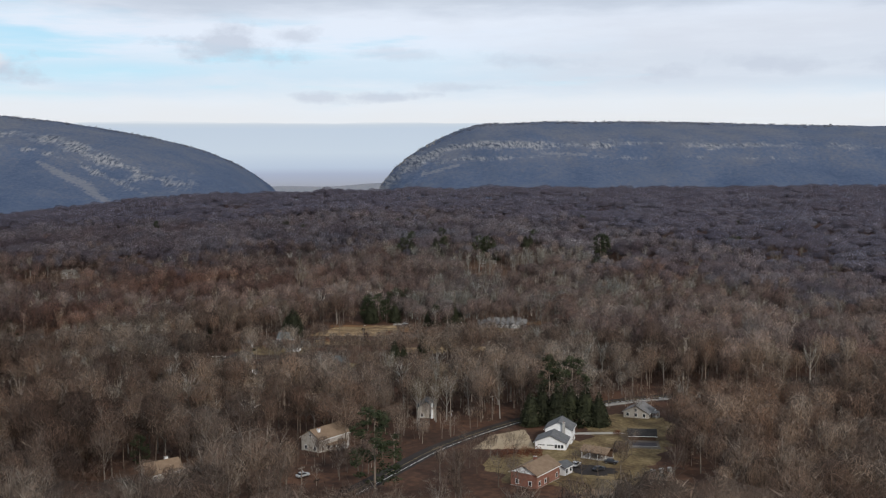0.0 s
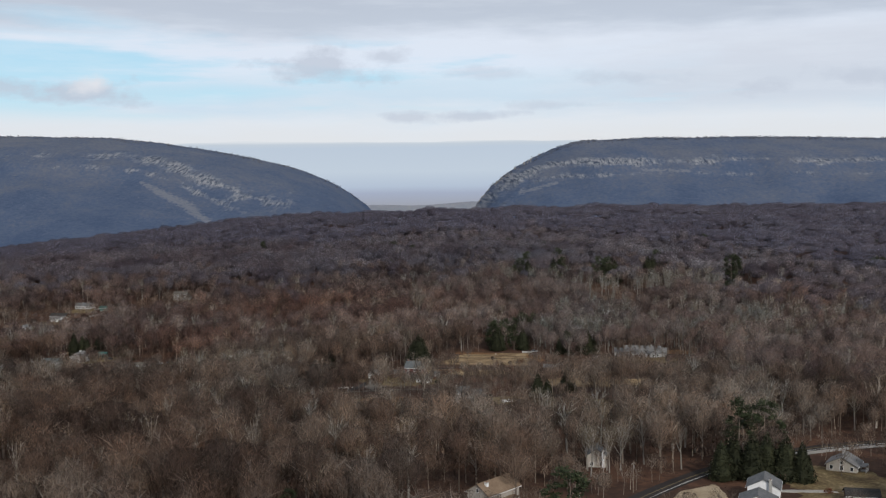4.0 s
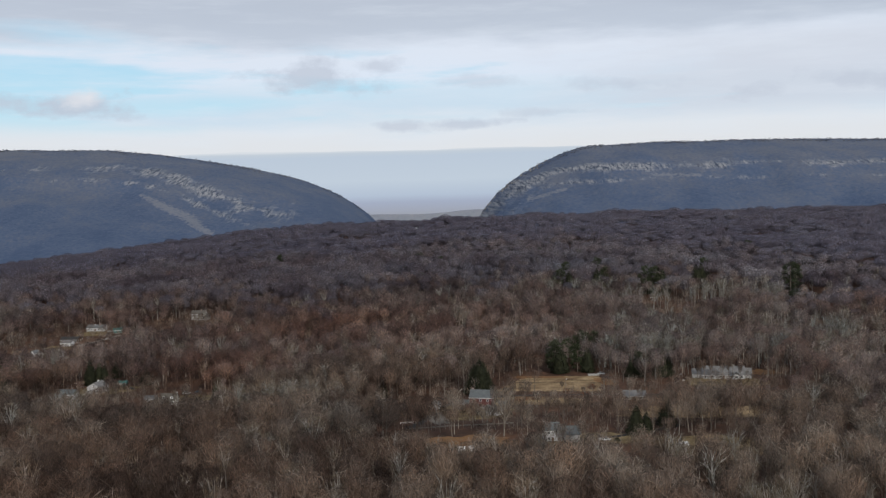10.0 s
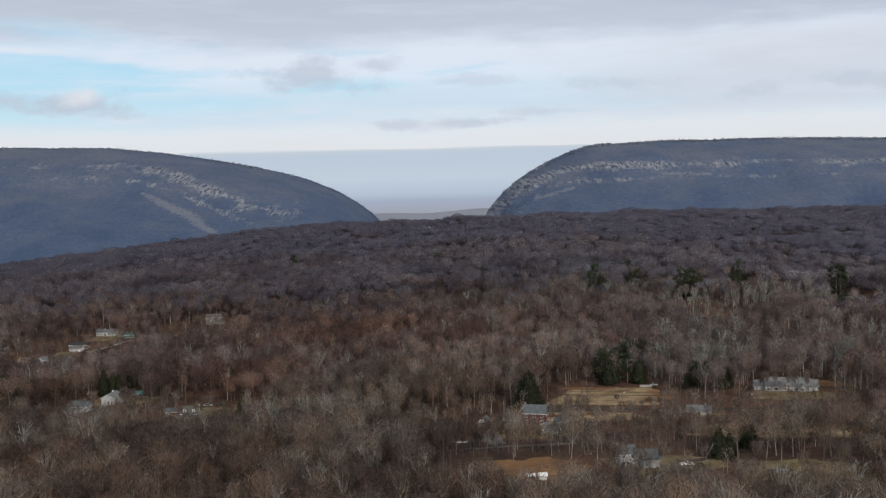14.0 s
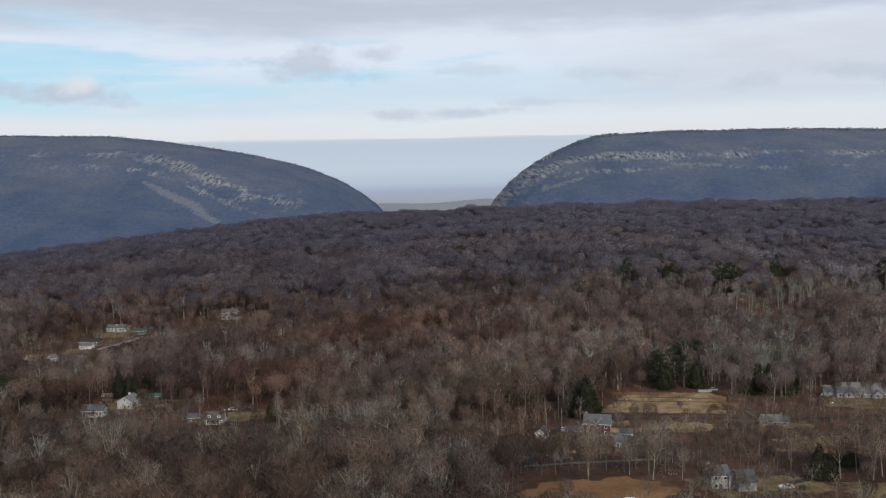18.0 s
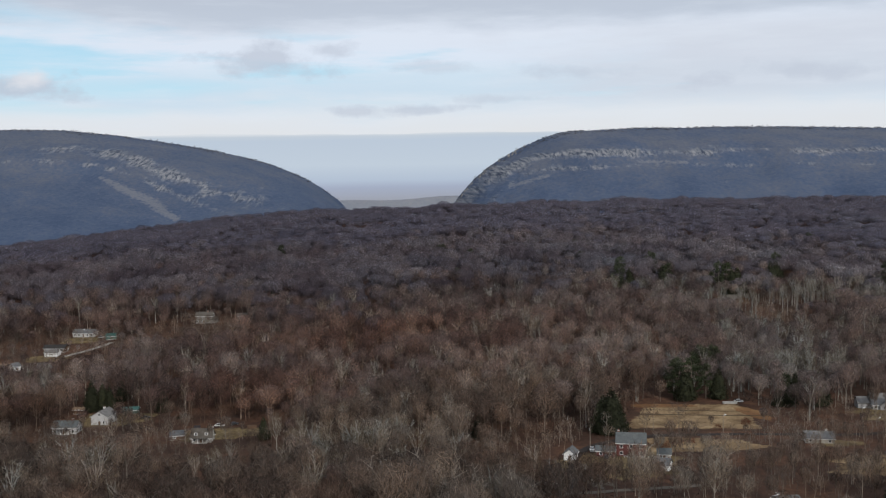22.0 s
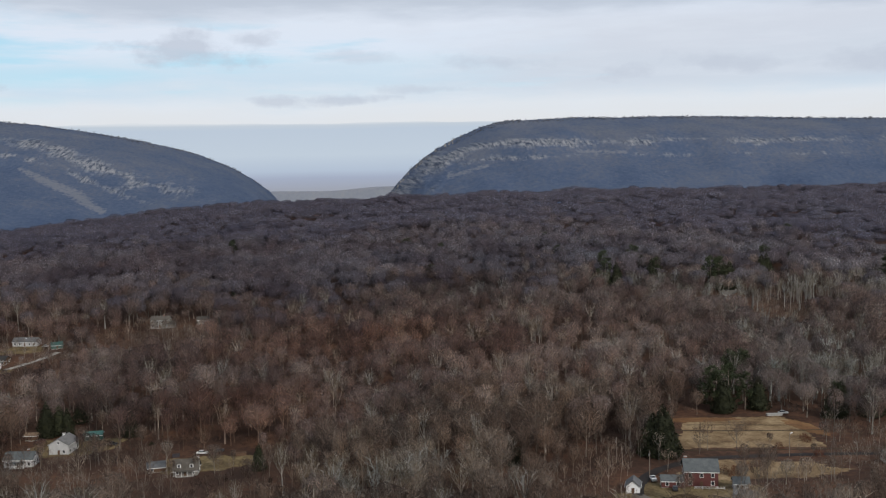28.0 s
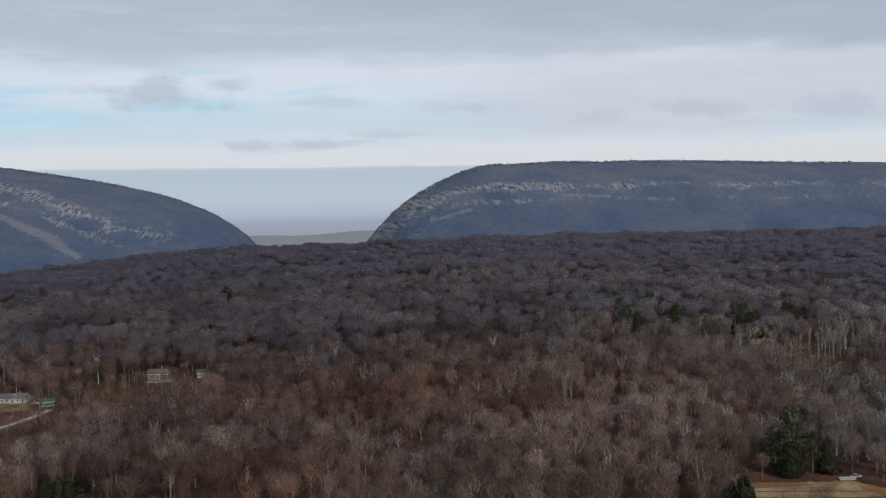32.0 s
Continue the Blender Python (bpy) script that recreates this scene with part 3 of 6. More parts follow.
# ---- the pale distance seen through the gap ----
def haze_material():
    m = bpy.data.materials.new("hazy_distance")
    m.use_nodes = True
    t = m.node_tree
    t.nodes.clear()
    geo = t.nodes.new("ShaderNodeNewGeometry")
    xyz = t.nodes.new("ShaderNodeSeparateXYZ")
    t.links.new(geo.outputs["Position"], xyz.inputs[0])
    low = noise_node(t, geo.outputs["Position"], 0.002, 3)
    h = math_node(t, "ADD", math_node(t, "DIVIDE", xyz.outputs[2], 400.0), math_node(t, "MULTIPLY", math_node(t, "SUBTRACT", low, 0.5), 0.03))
    # haze painted by height on an upright sheet that glows by itself
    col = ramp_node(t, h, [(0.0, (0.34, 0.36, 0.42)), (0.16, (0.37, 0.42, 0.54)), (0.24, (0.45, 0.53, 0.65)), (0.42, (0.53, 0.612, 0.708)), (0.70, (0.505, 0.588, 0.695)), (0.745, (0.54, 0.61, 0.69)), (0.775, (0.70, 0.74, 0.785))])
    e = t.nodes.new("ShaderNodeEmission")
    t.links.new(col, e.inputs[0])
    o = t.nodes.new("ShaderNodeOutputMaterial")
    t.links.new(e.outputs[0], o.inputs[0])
    return m


def far_sheet(name, label, y, top, mat, x0, x1):
    xs = np.arange(x0, x1 + 1, 30.0)
    verts = [(float(x), y + d, -130.0 if k == 0 else float(top(x))) for d, k in ((0, 0), (0, 1), (12, 1), (12, 0)) for x in xs]
    n = len(xs)
    faces = [(r * n + i, r * n + i + 1, (r + 1) * n + i + 1, (r + 1) * n + i) for r in range(3) for i in range(n - 1)]
    return tagged(mesh_object(name, verts, faces, mat, True), label, "backdrop", kind="structure")


far_sheet("backdrop", "glowing sheet of pale blue haze over the far lowland", 4880.0, lambda x: 306 + 5 * math.sin(x / 260) + 1.6 * math.sin(x / 91) + 1.2 * math.sin(x / 41) - 0.01 * x + (0 if x > -800 else (x + 800) * 0.03), haze_material(), -1500, 1000)
# woods of the low hill, with pale blue-grey haze painted into the colour
LOWLAND = material("hazed_lowland", [(0.18, 0.20, 0.245), (0.21, 0.228, 0.265), (0.25, 0.255, 0.27)], 0.01, 0.95, 0, coord="World")
far_sheet("backdrop_low_hill", "low wooded hill beyond the river, hazed blue-grey", 4700.0, lambda x: 9 + 12 * math.exp(-((x - 160) / 240) ** 2) + 3 * math.sin(x / 70), LOWLAND, -700, 400)


# ---- roads, drives, lots and meadows, draped on the ground ----
def strip(name, line, wide, mat, label, category, lift=0.14):
    """A draped band along a bent line."""
    pts = []
    for (ax, ay), (bx, by) in zip(line, line[1:]):
        n = max(2, int(math.hypot(bx - ax, by - ay) / 5))
        pts += [(ax + (bx - ax) * i / n, ay + (by - ay) * i / n) for i in range(n)]
    pts.append(line[-1])
    for _ in range(6):
        pts = [pts[0]] + [((a[0] + 2 * b[0] + c[0]) / 4, (a[1] + 2 * b[1] + c[1]) / 4) for a, b, c in zip(pts, pts[1:], pts[2:])] + [pts[-1]]
    verts, faces, k = [], [], 5
    for i, p in enumerate(pts):
        a, b = pts[max(i - 1, 0)], pts[min(i + 1, len(pts) - 1)]
        d = Vector((b[0] - a[0], b[1] - a[1])).normalized()
        for j in range(k):
            o = (j / (k - 1) - 0.5) * wide
            x, y = p[0] + d.y * o, p[1] - d.x * o
            verts.append((x, y, float(ground_z(x, y)) + (lift if 0 < j < k - 1 else lift - 0.1)))
    for i in range(len(pts) - 1):
        faces += [(i * k + j, i * k + j + 1, i * k + k + j + 1, i * k + k + j) for j in range(k - 1)]
    return tagged(mesh_object(name, verts, faces, mat, True), label, category, kind="structure"), pts


def offset_line(pts, o):
    out = []
    for a, b in zip(pts, pts[1:]):
        d = Vector((b[0] - a[0], b[1] - a[1])).normalized()
        out.append((a[0] + d.y * o, a[1] - d.x * o))
    return out


CLEAR = []  # (x, y, radius along, radius across, turn): where no trees grow


def meadow(name, cx, cy, rx, ry, turn, mat, label, category="field", lift=0.10, seed=1, square=2.6, clear=True):
    """A draped patch with an uneven rounded outline."""
    r = random.Random(seed)
    ph = [r.uniform(0, 6.28) for _ in range(4)]
    n, rings = 60, 8
    ca, sa = math.cos(radians(turn)), math.sin(radians(turn))
    verts, faces = [], []
    for q in range(rings + 1):
        for i in range(n):
            a = i * math.tau / n
            c, s = math.cos(a), math.sin(a)
            k = (abs(c) ** square + abs(s) ** square) ** (-1 / square)
            k *= 1 + 0.08 * math.sin(3 * a + ph[0]) + 0.07 * math.sin(7 * a + ph[1]) + 0.05 * math.sin(13 * a + ph[2]) + r.uniform(-0.09, 0.09) * (q == rings)
            u, v = rx * c * k * q / rings, ry * s * k * q / rings
            x, y = cx + u * ca - v * sa, cy + u * sa + v * ca
            verts.append((x, y, float(ground_z(x, y)) + (lift if q < rings else -0.05)))
    for q in range(rings):
        faces += [(q * n + i, q * n + n + i, q * n + n + (i + 1) % n, q * n + (i + 1) % n) for i in range(n)]
    if clear:
        CLEAR.append((cx, cy, rx * 0.97, ry * 0.97, turn))
    return tagged(mesh_object(name, verts, faces, mat, True), label, category, kind="structure")


def plot(name, corners, mat, label, category="field", lift=0.10, seed=1, n=26):
    """A draped four-cornered patch with ragged edges: corners far left, far right, near right, near left."""
    r = random.Random(seed)
    a, b, c, d = (Vector(p) for p in corners)
    verts, faces = [], []
    for j in range(n + 1):
        for i in range(n + 1):
            u, v = i / n, j / n
            if i in (0, n):
                u += r.uniform(-0.035, 0.035)
            if j in (0, n):
                v += r.uniform(-0.035, 0.035)
            p = a.lerp(b, u).lerp(d.lerp(c, u), v)
            edge = i in (0, n) or j in (0, n)
            verts.append((p.x, p.y, float(ground_z(p.x, p.y)) + (-0.05 if edge else lift)))
    m = n + 1
    faces = [(j * m + i, (j + 1) * m + i, (j + 1) * m + i + 1, j * m + i + 1) for j in range(n) for i in range(n)]
    for k in range(6):
        for q in range(6):
            p = a.lerp(b, (k + 0.5) / 6).lerp(d.lerp(c, (k + 0.5) / 6), (q + 0.5) / 6)
            CLEAR.append((p.x, p.y, (b - a).length / 11, (d - a).length / 11, 0))
    return tagged(mesh_object(name, verts, faces, mat, True), label, category, kind="structure")


ROAD_LINE = [(-62, 190), (-30, 245), (-4, 291), (10, 315), (27, 346), (46, 370), (66, 392), (92, 414), (120, 429), (150, 437), (220, 430), (300, 430)]
ROADS = []


def road(name, line, wide, mat, label, lift=0.16):
    ob, pts = strip(name, line, wide, mat, label, "road", lift)
    ROADS.append((np.array(pts), wide / 2))
    return pts


main_line = road("road", ROAD_LINE, 7.4, ASPHALT, "two-lane dark asphalt road with white edge lines")
for o, wide in ((2.3, 0.15),):
    strip("road_marking", offset_line(main_line, o), wide, PAINT_LINE, "worn white edge line", "road marking", 0.19)
for o in (-0.14, 0.14):
    strip("road_marking", offset_line(main_line, o), 0.12, material("yellow_line", [(0.16, 0.12, 0.05), (0.22, 0.17, 0.07)], 1, 0.7, 0), "worn yellow centre line", "road marking", 0.19)

# ---- trees ----
def bare_tree(seed, limbs, twigs, height=17.0, spread=4.8, twig_wide=0.16, sides=4, slim=0.0, reach=(0.065, 0.14), loose=0.32, subs=4, branch=0.15, stout=1.0, mass=0.0, cap=0.38):
    """Vertices, triangles and slots (0 bark, 1 twigs) of one leafless tree, standing on the origin."""
    r = random.Random(seed)
    V, T, S, N, DENSE = [], [], [], [], {}
    core = Vector((0, 0, height * 0.42))

    def spike(a, b, ra, rb, n, slot):
        d = (b - a).normalized()
        u = d.orthogonal().normalized()
        w = d.cross(u)
        k = len(V)
        for p, q in ((a, ra), (b, rb)):
            for i in range(n):
                side = u * math.cos(i * math.tau / n) + w * math.sin(i * math.tau / n)
                V.append(p + side * q)
                N.append(side)
        for i in range(n):
            j = (i + 1) % n
            T.extend(((k + i, k + j, k + n + j), (k + i, k + n + j, k + n + i)))
            S.extend((slot, slot))

    def sliver(a, b, wide, slot=1):
        d = (b - a).normalized()
        side = d.cross(Vector((r.uniform(-1, 1), r.uniform(-1, 1), r.uniform(-1, 1)))).normalized() * wide / 2
        k = len(V)
        V.extend((a - side, a + side, b))
        out = ((a + b) / 2 - core).normalized() + Vector((0, 0, 0.3))  # the crown's own rounding, so that fine twigs shade as one soft mass
        N.extend((out, out, out))
        T.append((k, k + 1, k + 2) if (side * 2).cross(b - a).dot(out) > 0 else (k + 1, k, k + 2))
        S.append(slot)

    fork = height * r.uniform(0.16, 0.32) * (1 + 0.8 * slim)
    lean = Vector((r.uniform(-0.7, 0.7), r.uniform(-0.7, 0.7), 0))
    base, mid, top = Vector((0, 0, -0.4)), lean * 0.5 + Vector((0, 0, fork)), lean * 1.5 + Vector((0, 0, height * 0.88))
    thick = height * 0.0115 * stout
    if sides:
        spike(base, mid, thick * 1.25, thick * 0.85, sides, 0)
        spike(mid, top, thick * 0.8, thick * 0.12, 3, 0)
    arms, fine = [(mid, top)], []
    for i in range(limbs):
        a = i * 2.4 + r.uniform(-0.5, 0.5)
        t = r.uniform(0, 0.7)
        p = mid.lerp(top, t)
        out = spread * r.uniform(0.5, 0.95) * (1 - 0.45 * t) * (1 - 0.4 * slim)
        rise = (height - p.z) * r.uniform(0.62, 0.98)
        bend = p + Vector((math.cos(a) * out * 0.6, math.sin(a) * out * 0.55, rise * 0.40))
        e = p + Vector((math.cos(a + 0.2) * out, math.sin(a + 0.2) * out, rise))
        if sides:
            k = thick * 0.42 * (1 - 0.4 * t)
            spike(p, bend, k, k * 0.7, 3, 0)
            spike(bend, e, k * 0.7, k * 0.1, 3, 0)
            for j in range(subs):
                q = bend.lerp(e, r.uniform(0.0, 0.8)) if j % 3 else p.lerp(bend, r.uniform(0.4, 1))
                way = Vector((math.cos(a + r.gauss(0, 1.0)), math.sin(a + r.gauss(0, 1.0)), r.uniform(0.5, 1.6))).normalized()
                tip = q + way * min(spread * r.uniform(0.32, 0.72), (height * 1.02 - q.z) / max(way.z, 0.1))
                sliver(q, tip, branch * r.uniform(0.7, 1.3), 0)
                fine.append((q, tip))
        arms.append((p, e))
    # the crown: fine sprays that lie along a lumpy dome, each lump gathered round the end of a limb
    mid_z, tall = height * ((0.98 - cap) if not slim else 0.66), height * (cap if not slim else 0.33)
    wide = spread * (1 - 0.35 * slim)
    lobes = [(e - Vector((lean.x, lean.y, mid_z * 0.85))).normalized() for p, e in arms]

    def swell(d):
        lobe = max(lobes, key=d.dot)
        k = 0.74 + 0.30 * max(d.dot(lobe), 0) ** 5
        pinch = 0.72 + 0.28 * min(1.0, max(0.0, 0.7 + d.z))
        out = Vector((d.x / wide, d.y / wide, d.z / tall)).normalized() + 0.8 * (d - lobe * d.dot(lobe)) + Vector((0, 0, 0.25))
        return k, pinch, out.normalized()

    if mass:  # the dense heart of the crown, too fine to see through from afar
        segs, first = (8 if sides else 6), len(V)
        for e in (-0.95, -0.12, 0.5, 1.0):
            for j in range(segs):
                a = (j + 0.5 * (e > 0) + r.uniform(-0.2, 0.2)) * math.tau / segs
                d = Vector((math.cos(a) * math.cos(e), math.sin(a) * math.cos(e), math.sin(e + r.uniform(-0.1, 0.1)))).normalized()
                k, pinch, out = swell(d)
                k *= mass * r.uniform(0.78, 1.12)
                V.append(Vector((lean.x + d.x * wide * k * pinch, lean.y + d.y * wide * k * pinch, mid_z + d.z * tall * k)))
                N.append(out)
                DENSE[len(V) - 1] = 0.0 if e < -0.5 else 0.75 if e < 0 else 1.0
        V.append(Vector((lean.x, lean.y, mid_z + tall * mass)))
        N.append(Vector((0, 0, 1)))
        for q in range(3):
            for j in range(segs):
                a, b = first + q * segs + j, first + q * segs + (j + 1) % segs
                T.extend(((a, b, b + segs), (a, b + segs, a + segs)))
        T.extend((first + 3 * segs + j, first + 3 * segs + (j + 1) % segs, first + 4 * segs) for j in range(segs))
        S.extend([2] * (7 * segs))
    for i in range(twigs):
        if fine and i % 6 < 1:
            q, e = fine[i % len(fine)]
            root = q.lerp(e, r.uniform(0.25, 1.0))
            way = (e - q).normalized() + Vector((r.gauss(0, 0.38), r.gauss(0, 0.38), r.gauss(0.15, 0.3)))
            sliver(root, root + way.normalized() * height * r.uniform(*reach), twig_wide * r.uniform(0.5, 0.9))
            continue
        d = Vector((r.gauss(0, 1), r.gauss(0, 1), r.gauss(0.5, 0.75))).normalized()
        k, pinch, out = swell(d)
        k *= r.uniform(0.35, 1.0) ** 0.22 if not mass else r.uniform(mass, 1.0)
        at = Vector((lean.x + d.x * wide * k * pinch, lean.y + d.y * wide * k * pinch, mid_z + d.z * tall * k))
        along = Vector((r.gauss(0, 0.5), r.gauss(0, 0.5), 1.0 + r.gauss(0, 0.3)))
        along = (along - out * along.dot(out)).normalized() + out * r.uniform(-0.1, 0.5) * loose * 2
        along = along.normalized() * height * r.uniform(*reach)
        side = along.cross(out).normalized() * twig_wide * r.uniform(0.6, 1.4) / 2
        k = len(V)
        V.extend((at - along * 0.5 - side, at - along * 0.5 + side, at + along * 0.5))
        N.extend((out, out, out))
        T.append((k, k + 1, k + 2) if (side * 2).cross(along).dot(out) > 0 else (k + 1, k, k + 2))
        S.append(1)
    return np.array([tuple(v) for v in V], np.float32), np.array(T, np.int32), np.array(S, np.int32), np.array([(*n.normalized(), DENSE.get(i, 1.0)) for i, n in enumerate(N)], np.float32)


# stands of one kind: x, y, half widths, paler (+) or darker (-), russet (+) or grey (-)
KINDS = [(-240, 763, 80, 45, -0.12, 0.9), (-343, 991, 50, 36, 0, 0.8), (-189, 935, 90, 50, -0.12, 0.8), (-122, 890, 90, 55, -0.08, 1.0), (-154, 780, 60, 40, 0, 0.3), (-10, 837, 70, 50, 0.20, 0.25),
         (-60, 690, 55, 60, 0.12, 0.3), (-150, 652, 70, 30, 0.20, -0.1), (71, 775, 60, 30, 0.10, -0.5), (120, 830, 80, 45, -0.05, -0.5), (88, 897, 70, 40, -0.1, -0.4), (-30, 1052, 150, 70, -0.22, -0.3),
         (-125, 1042, 70, 50, -0.15, -0.1), (44, 1181, 160, 80, -0.10, -0.5), (-160, 436, 70, 60, -0.15, 0.6), (-54, 400, 60, 40, 0.16, 0.1), (56, 430, 60, 50, 0.22, 0.15), (-87, 535, 50, 40, 0.02, -0.5),
         (140, 632, 60, 40, 0.1, 0.2), (-247, 611, 60, 40, 0.0, 0.0), (-215, 545, 60, 40, -0.12, 0.5), (-147, 525, 60, 30, -0.05, 0.2), (-95, 365, 50, 30, -0.05, 0.3), (138, 350, 60, 60, 0.0, 0.8),
         (-78, 297, 40, 30, -0.1, 0.6), (237, 468, 60, 50, 0.0, 0.5), (285, 877, 80, 50, -0.1, 0.5), (-203, 1203, 90, 60, 0.05, -0.3), (-347, 1249, 90, 70, -0.05, 0.2), (36, 351, 40, 30, 0.1, 0.2)]


def stand_kind(x, y):
    tone, warm = np.zeros_like(x), np.zeros_like(x)
    for cx, cy, rx, ry, dt, dw in KINDS:
        k = np.exp(-(((x - cx) / rx) ** 2 + ((y - cy) / ry) ** 2) * 1.2)
        tone, warm = tone + k * dt, warm + k * dw
    near = np.clip((1350 - y) / 250, 0.2, 1)  # tones and hues differ less on the rise beyond
    return tone + (0.09 * waves(x, y, 95, 61) + 0.01) * near, warm + (0.30 * waves(x, y, 120, 62) - 0.05) * near


def woods(name, label, templates, xs, ys, scales, tones, rng, category="woods", mats=None, level=None):
    """Joins many trees into one mesh; each takes a template, a turn and a size."""
    pick = rng.randint(0, len(templates), len(xs))
    zs, turn = (level or ground_z)(xs, ys), rng.uniform(0, 6.28, len(xs))
    wide = rng.uniform(0.92, 1.36, len(xs))
    allv, allt, alls, allo, alln, alld, allw, off = [], [], [], [], [], [], [], 0
    warm = stand_kind(xs, ys)[1] + rng.normal(0, 0.14, len(xs))
    for k, (v, t, s, n) in enumerate(templates):
        m = np.where(pick == k)[0]
        if not len(m):
            continue
        c, sn = np.cos(turn[m])[:, None], np.sin(turn[m])[:, None]
        w = (scales[m] * wide[m])[:, None]
        x = (v[None, :, 0] * c - v[None, :, 1] * sn) * w + xs[m][:, None]
        y = (v[None, :, 0] * sn + v[None, :, 1] * c) * w + ys[m][:, None]
        z = v[None, :, 2] * scales[m][:, None] + zs[m][:, None]
        alln.append(np.stack([n[None, :, 0] * c - n[None, :, 1] * sn, n[None, :, 0] * sn + n[None, :, 1] * c, np.repeat(n[None, :, 2], len(m), 0)], 2).reshape(-1, 3))
        allv.append(np.stack([x, y, z], 2).reshape(-1, 3))
        allt.append((t[None] + off + (np.arange(len(m)) * len(v))[:, None, None]).reshape(-1, 3))
        alls.append(np.tile(s, len(m)))
        allo.append(np.repeat(tones[m], len(v)))
        alld.append(np.tile(n[:, 3], len(m)))
        allw.append(np.repeat(warm[m], len(v)))
        off += len(m) * len(v)
    v, t, s, o = (np.concatenate(q) for q in (allv, allt, alls, allo))
    me = bpy.data.meshes.new(name)
    me.vertices.add(len(v))
    me.vertices.foreach_set("co", v.astype(np.float32).ravel())
    me.loops.add(t.size)
    me.loops.foreach_set("vertex_index", t.ravel().astype(np.int32))
    me.polygons.add(len(t))
    me.polygons.foreach_set("loop_start", np.arange(0, t.size, 3, dtype=np.int32))
    me.polygons.foreach_set("material_index", s.astype(np.int32))
    me.attributes.new("tone", "FLOAT", "POINT").data.foreach_set("value", o.astype(np.float32))
    me.attributes.new("custom_normal", "FLOAT_VECTOR", "POINT").data.foreach_set("vector", np.concatenate(alln).astype(np.float32).ravel())
    me.attributes.new("dense", "FLOAT", "POINT").data.foreach_set("value", np.concatenate(alld).astype(np.float32))
    me.attributes.new("warm", "FLOAT", "POINT").data.foreach_set("value", np.concatenate(allw).astype(np.float32))
    me.update(calc_edges=True)
    for mat in mats or (BARK, TWIG, VEIL):
        me.materials.append(mat)
    return tagged(new(name, me), label, category, kind="stuff")


def is_open(x, y, margin=2.0):
    """True where a lot, a meadow or a road keeps trees away."""
    out = np.zeros(len(x), bool)
    for cx, cy, rx, ry, turn in CLEAR:
        c, s = math.cos(radians(turn)), math.sin(radians(turn))
        u, v = (x - cx) * c + (y - cy) * s, -(x - cx) * s + (y - cy) * c
        out |= (np.abs(u) / (rx + margin)) ** 2.6 + (np.abs(v) / (ry + margin)) ** 2.6 < 1
    for pts, half in ROADS:
        for p in pts:
            out |= (x - p[0]) ** 2 + (y - p[1]) ** 2 < (half + margin) ** 2
    return out


# where trees stay low and young: x, y, half widths, share of full height
LOW = [(246, 978, 16, 30, 0.45), (56, 1060, 14, 20, 0.5), (85, 1050, 12, 22, 0.5), (187, 1072, 12, 20, 0.55), (10, 628, 108, 62, 0.46), (104, 690, 36, 30, 0.34), (-262, 714, 74, 40, 0.42), (-232, 690, 50, 44, 0.34), (-12, 505, 78, 36, 0.48), (66, 300, 34, 44, 0.5), (-14, 322, 26, 26, 0.55), (26, 372, 18, 28, 0.55), (-370, 930, 50, 62, 0.45),
       (-280, 990, 34, 54, 0.34), (137, 985, 30, 42, 0.5), (126, 962, 26, 62, 0.42), (-62, 288, 20, 26, 0.55), (30, 262, 34, 26, 0.5), (30, 335, 30, 42, 0.5), (150, 415, 60, 26, 0.6), (4, 680, 50, 20, 0.35), (-372, 900, 44, 34, 0.42), (-211, 612, 28, 24, 0.36), (-170, 640, 22, 12, 0.6)]


def low_share(x, y):
    out = np.ones_like(x)
    for cx, cy, rx, ry, k in LOW:
        d = ((x - cx) / rx) ** 2 + ((y - cy) / ry) ** 2
        out = np.minimum(out, k + (1 - k) * np.clip((d - 0.8) / 0.7, 0, 1))
    return out


def near_drop(x):
    """How far the belt of detailed trees pulls back towards the east."""
    return 1.4 * np.maximum(x, 0)


def middle_drop(x):
    return 2.6 * np.maximum(x - 180, 0)


def no_drop(x):
    return 0 * x


def scatter(y0, y1, gap, rng, edge=30, wavy=0, blend=0, drops=(no_drop, no_drop)):
    """Jittered places between two distances inside the land that the flight looks over."""
    ys = np.arange(y0 if drops[0] is no_drop else max(y0 - 620, 318), y1, gap)
    xs = np.arange(-40 - 0.44 * y1 - edge, 0.545 * y1 + 20 + edge, gap)
    gx, gy = np.meshgrid(xs, ys)
    gx = (gx + rng.uniform(-0.48, 0.48, gx.shape) * gap).ravel()
    gy = (gy + rng.uniform(-0.48, 0.48, gy.shape) * gap).ravel()
    keep = (gx > -40 - 0.44 * gy - edge) & (gx < 0.545 * gy + 20 + edge)
    keep[keep] = ~is_open(gx[keep], gy[keep])
    if wavy:
        line = 38 * waves(gx, gx * 0, 170, 77)
        line = line + rng.normal(0, blend or 1, len(gx)) * (blend > 0)
        keep &= (gy > y0 + wavy + line * (y0 + wavy > 330) - drops[0](gx)) & (gy < y1 - wavy + line - drops[1](gx))
    return gx[keep], gy[keep]


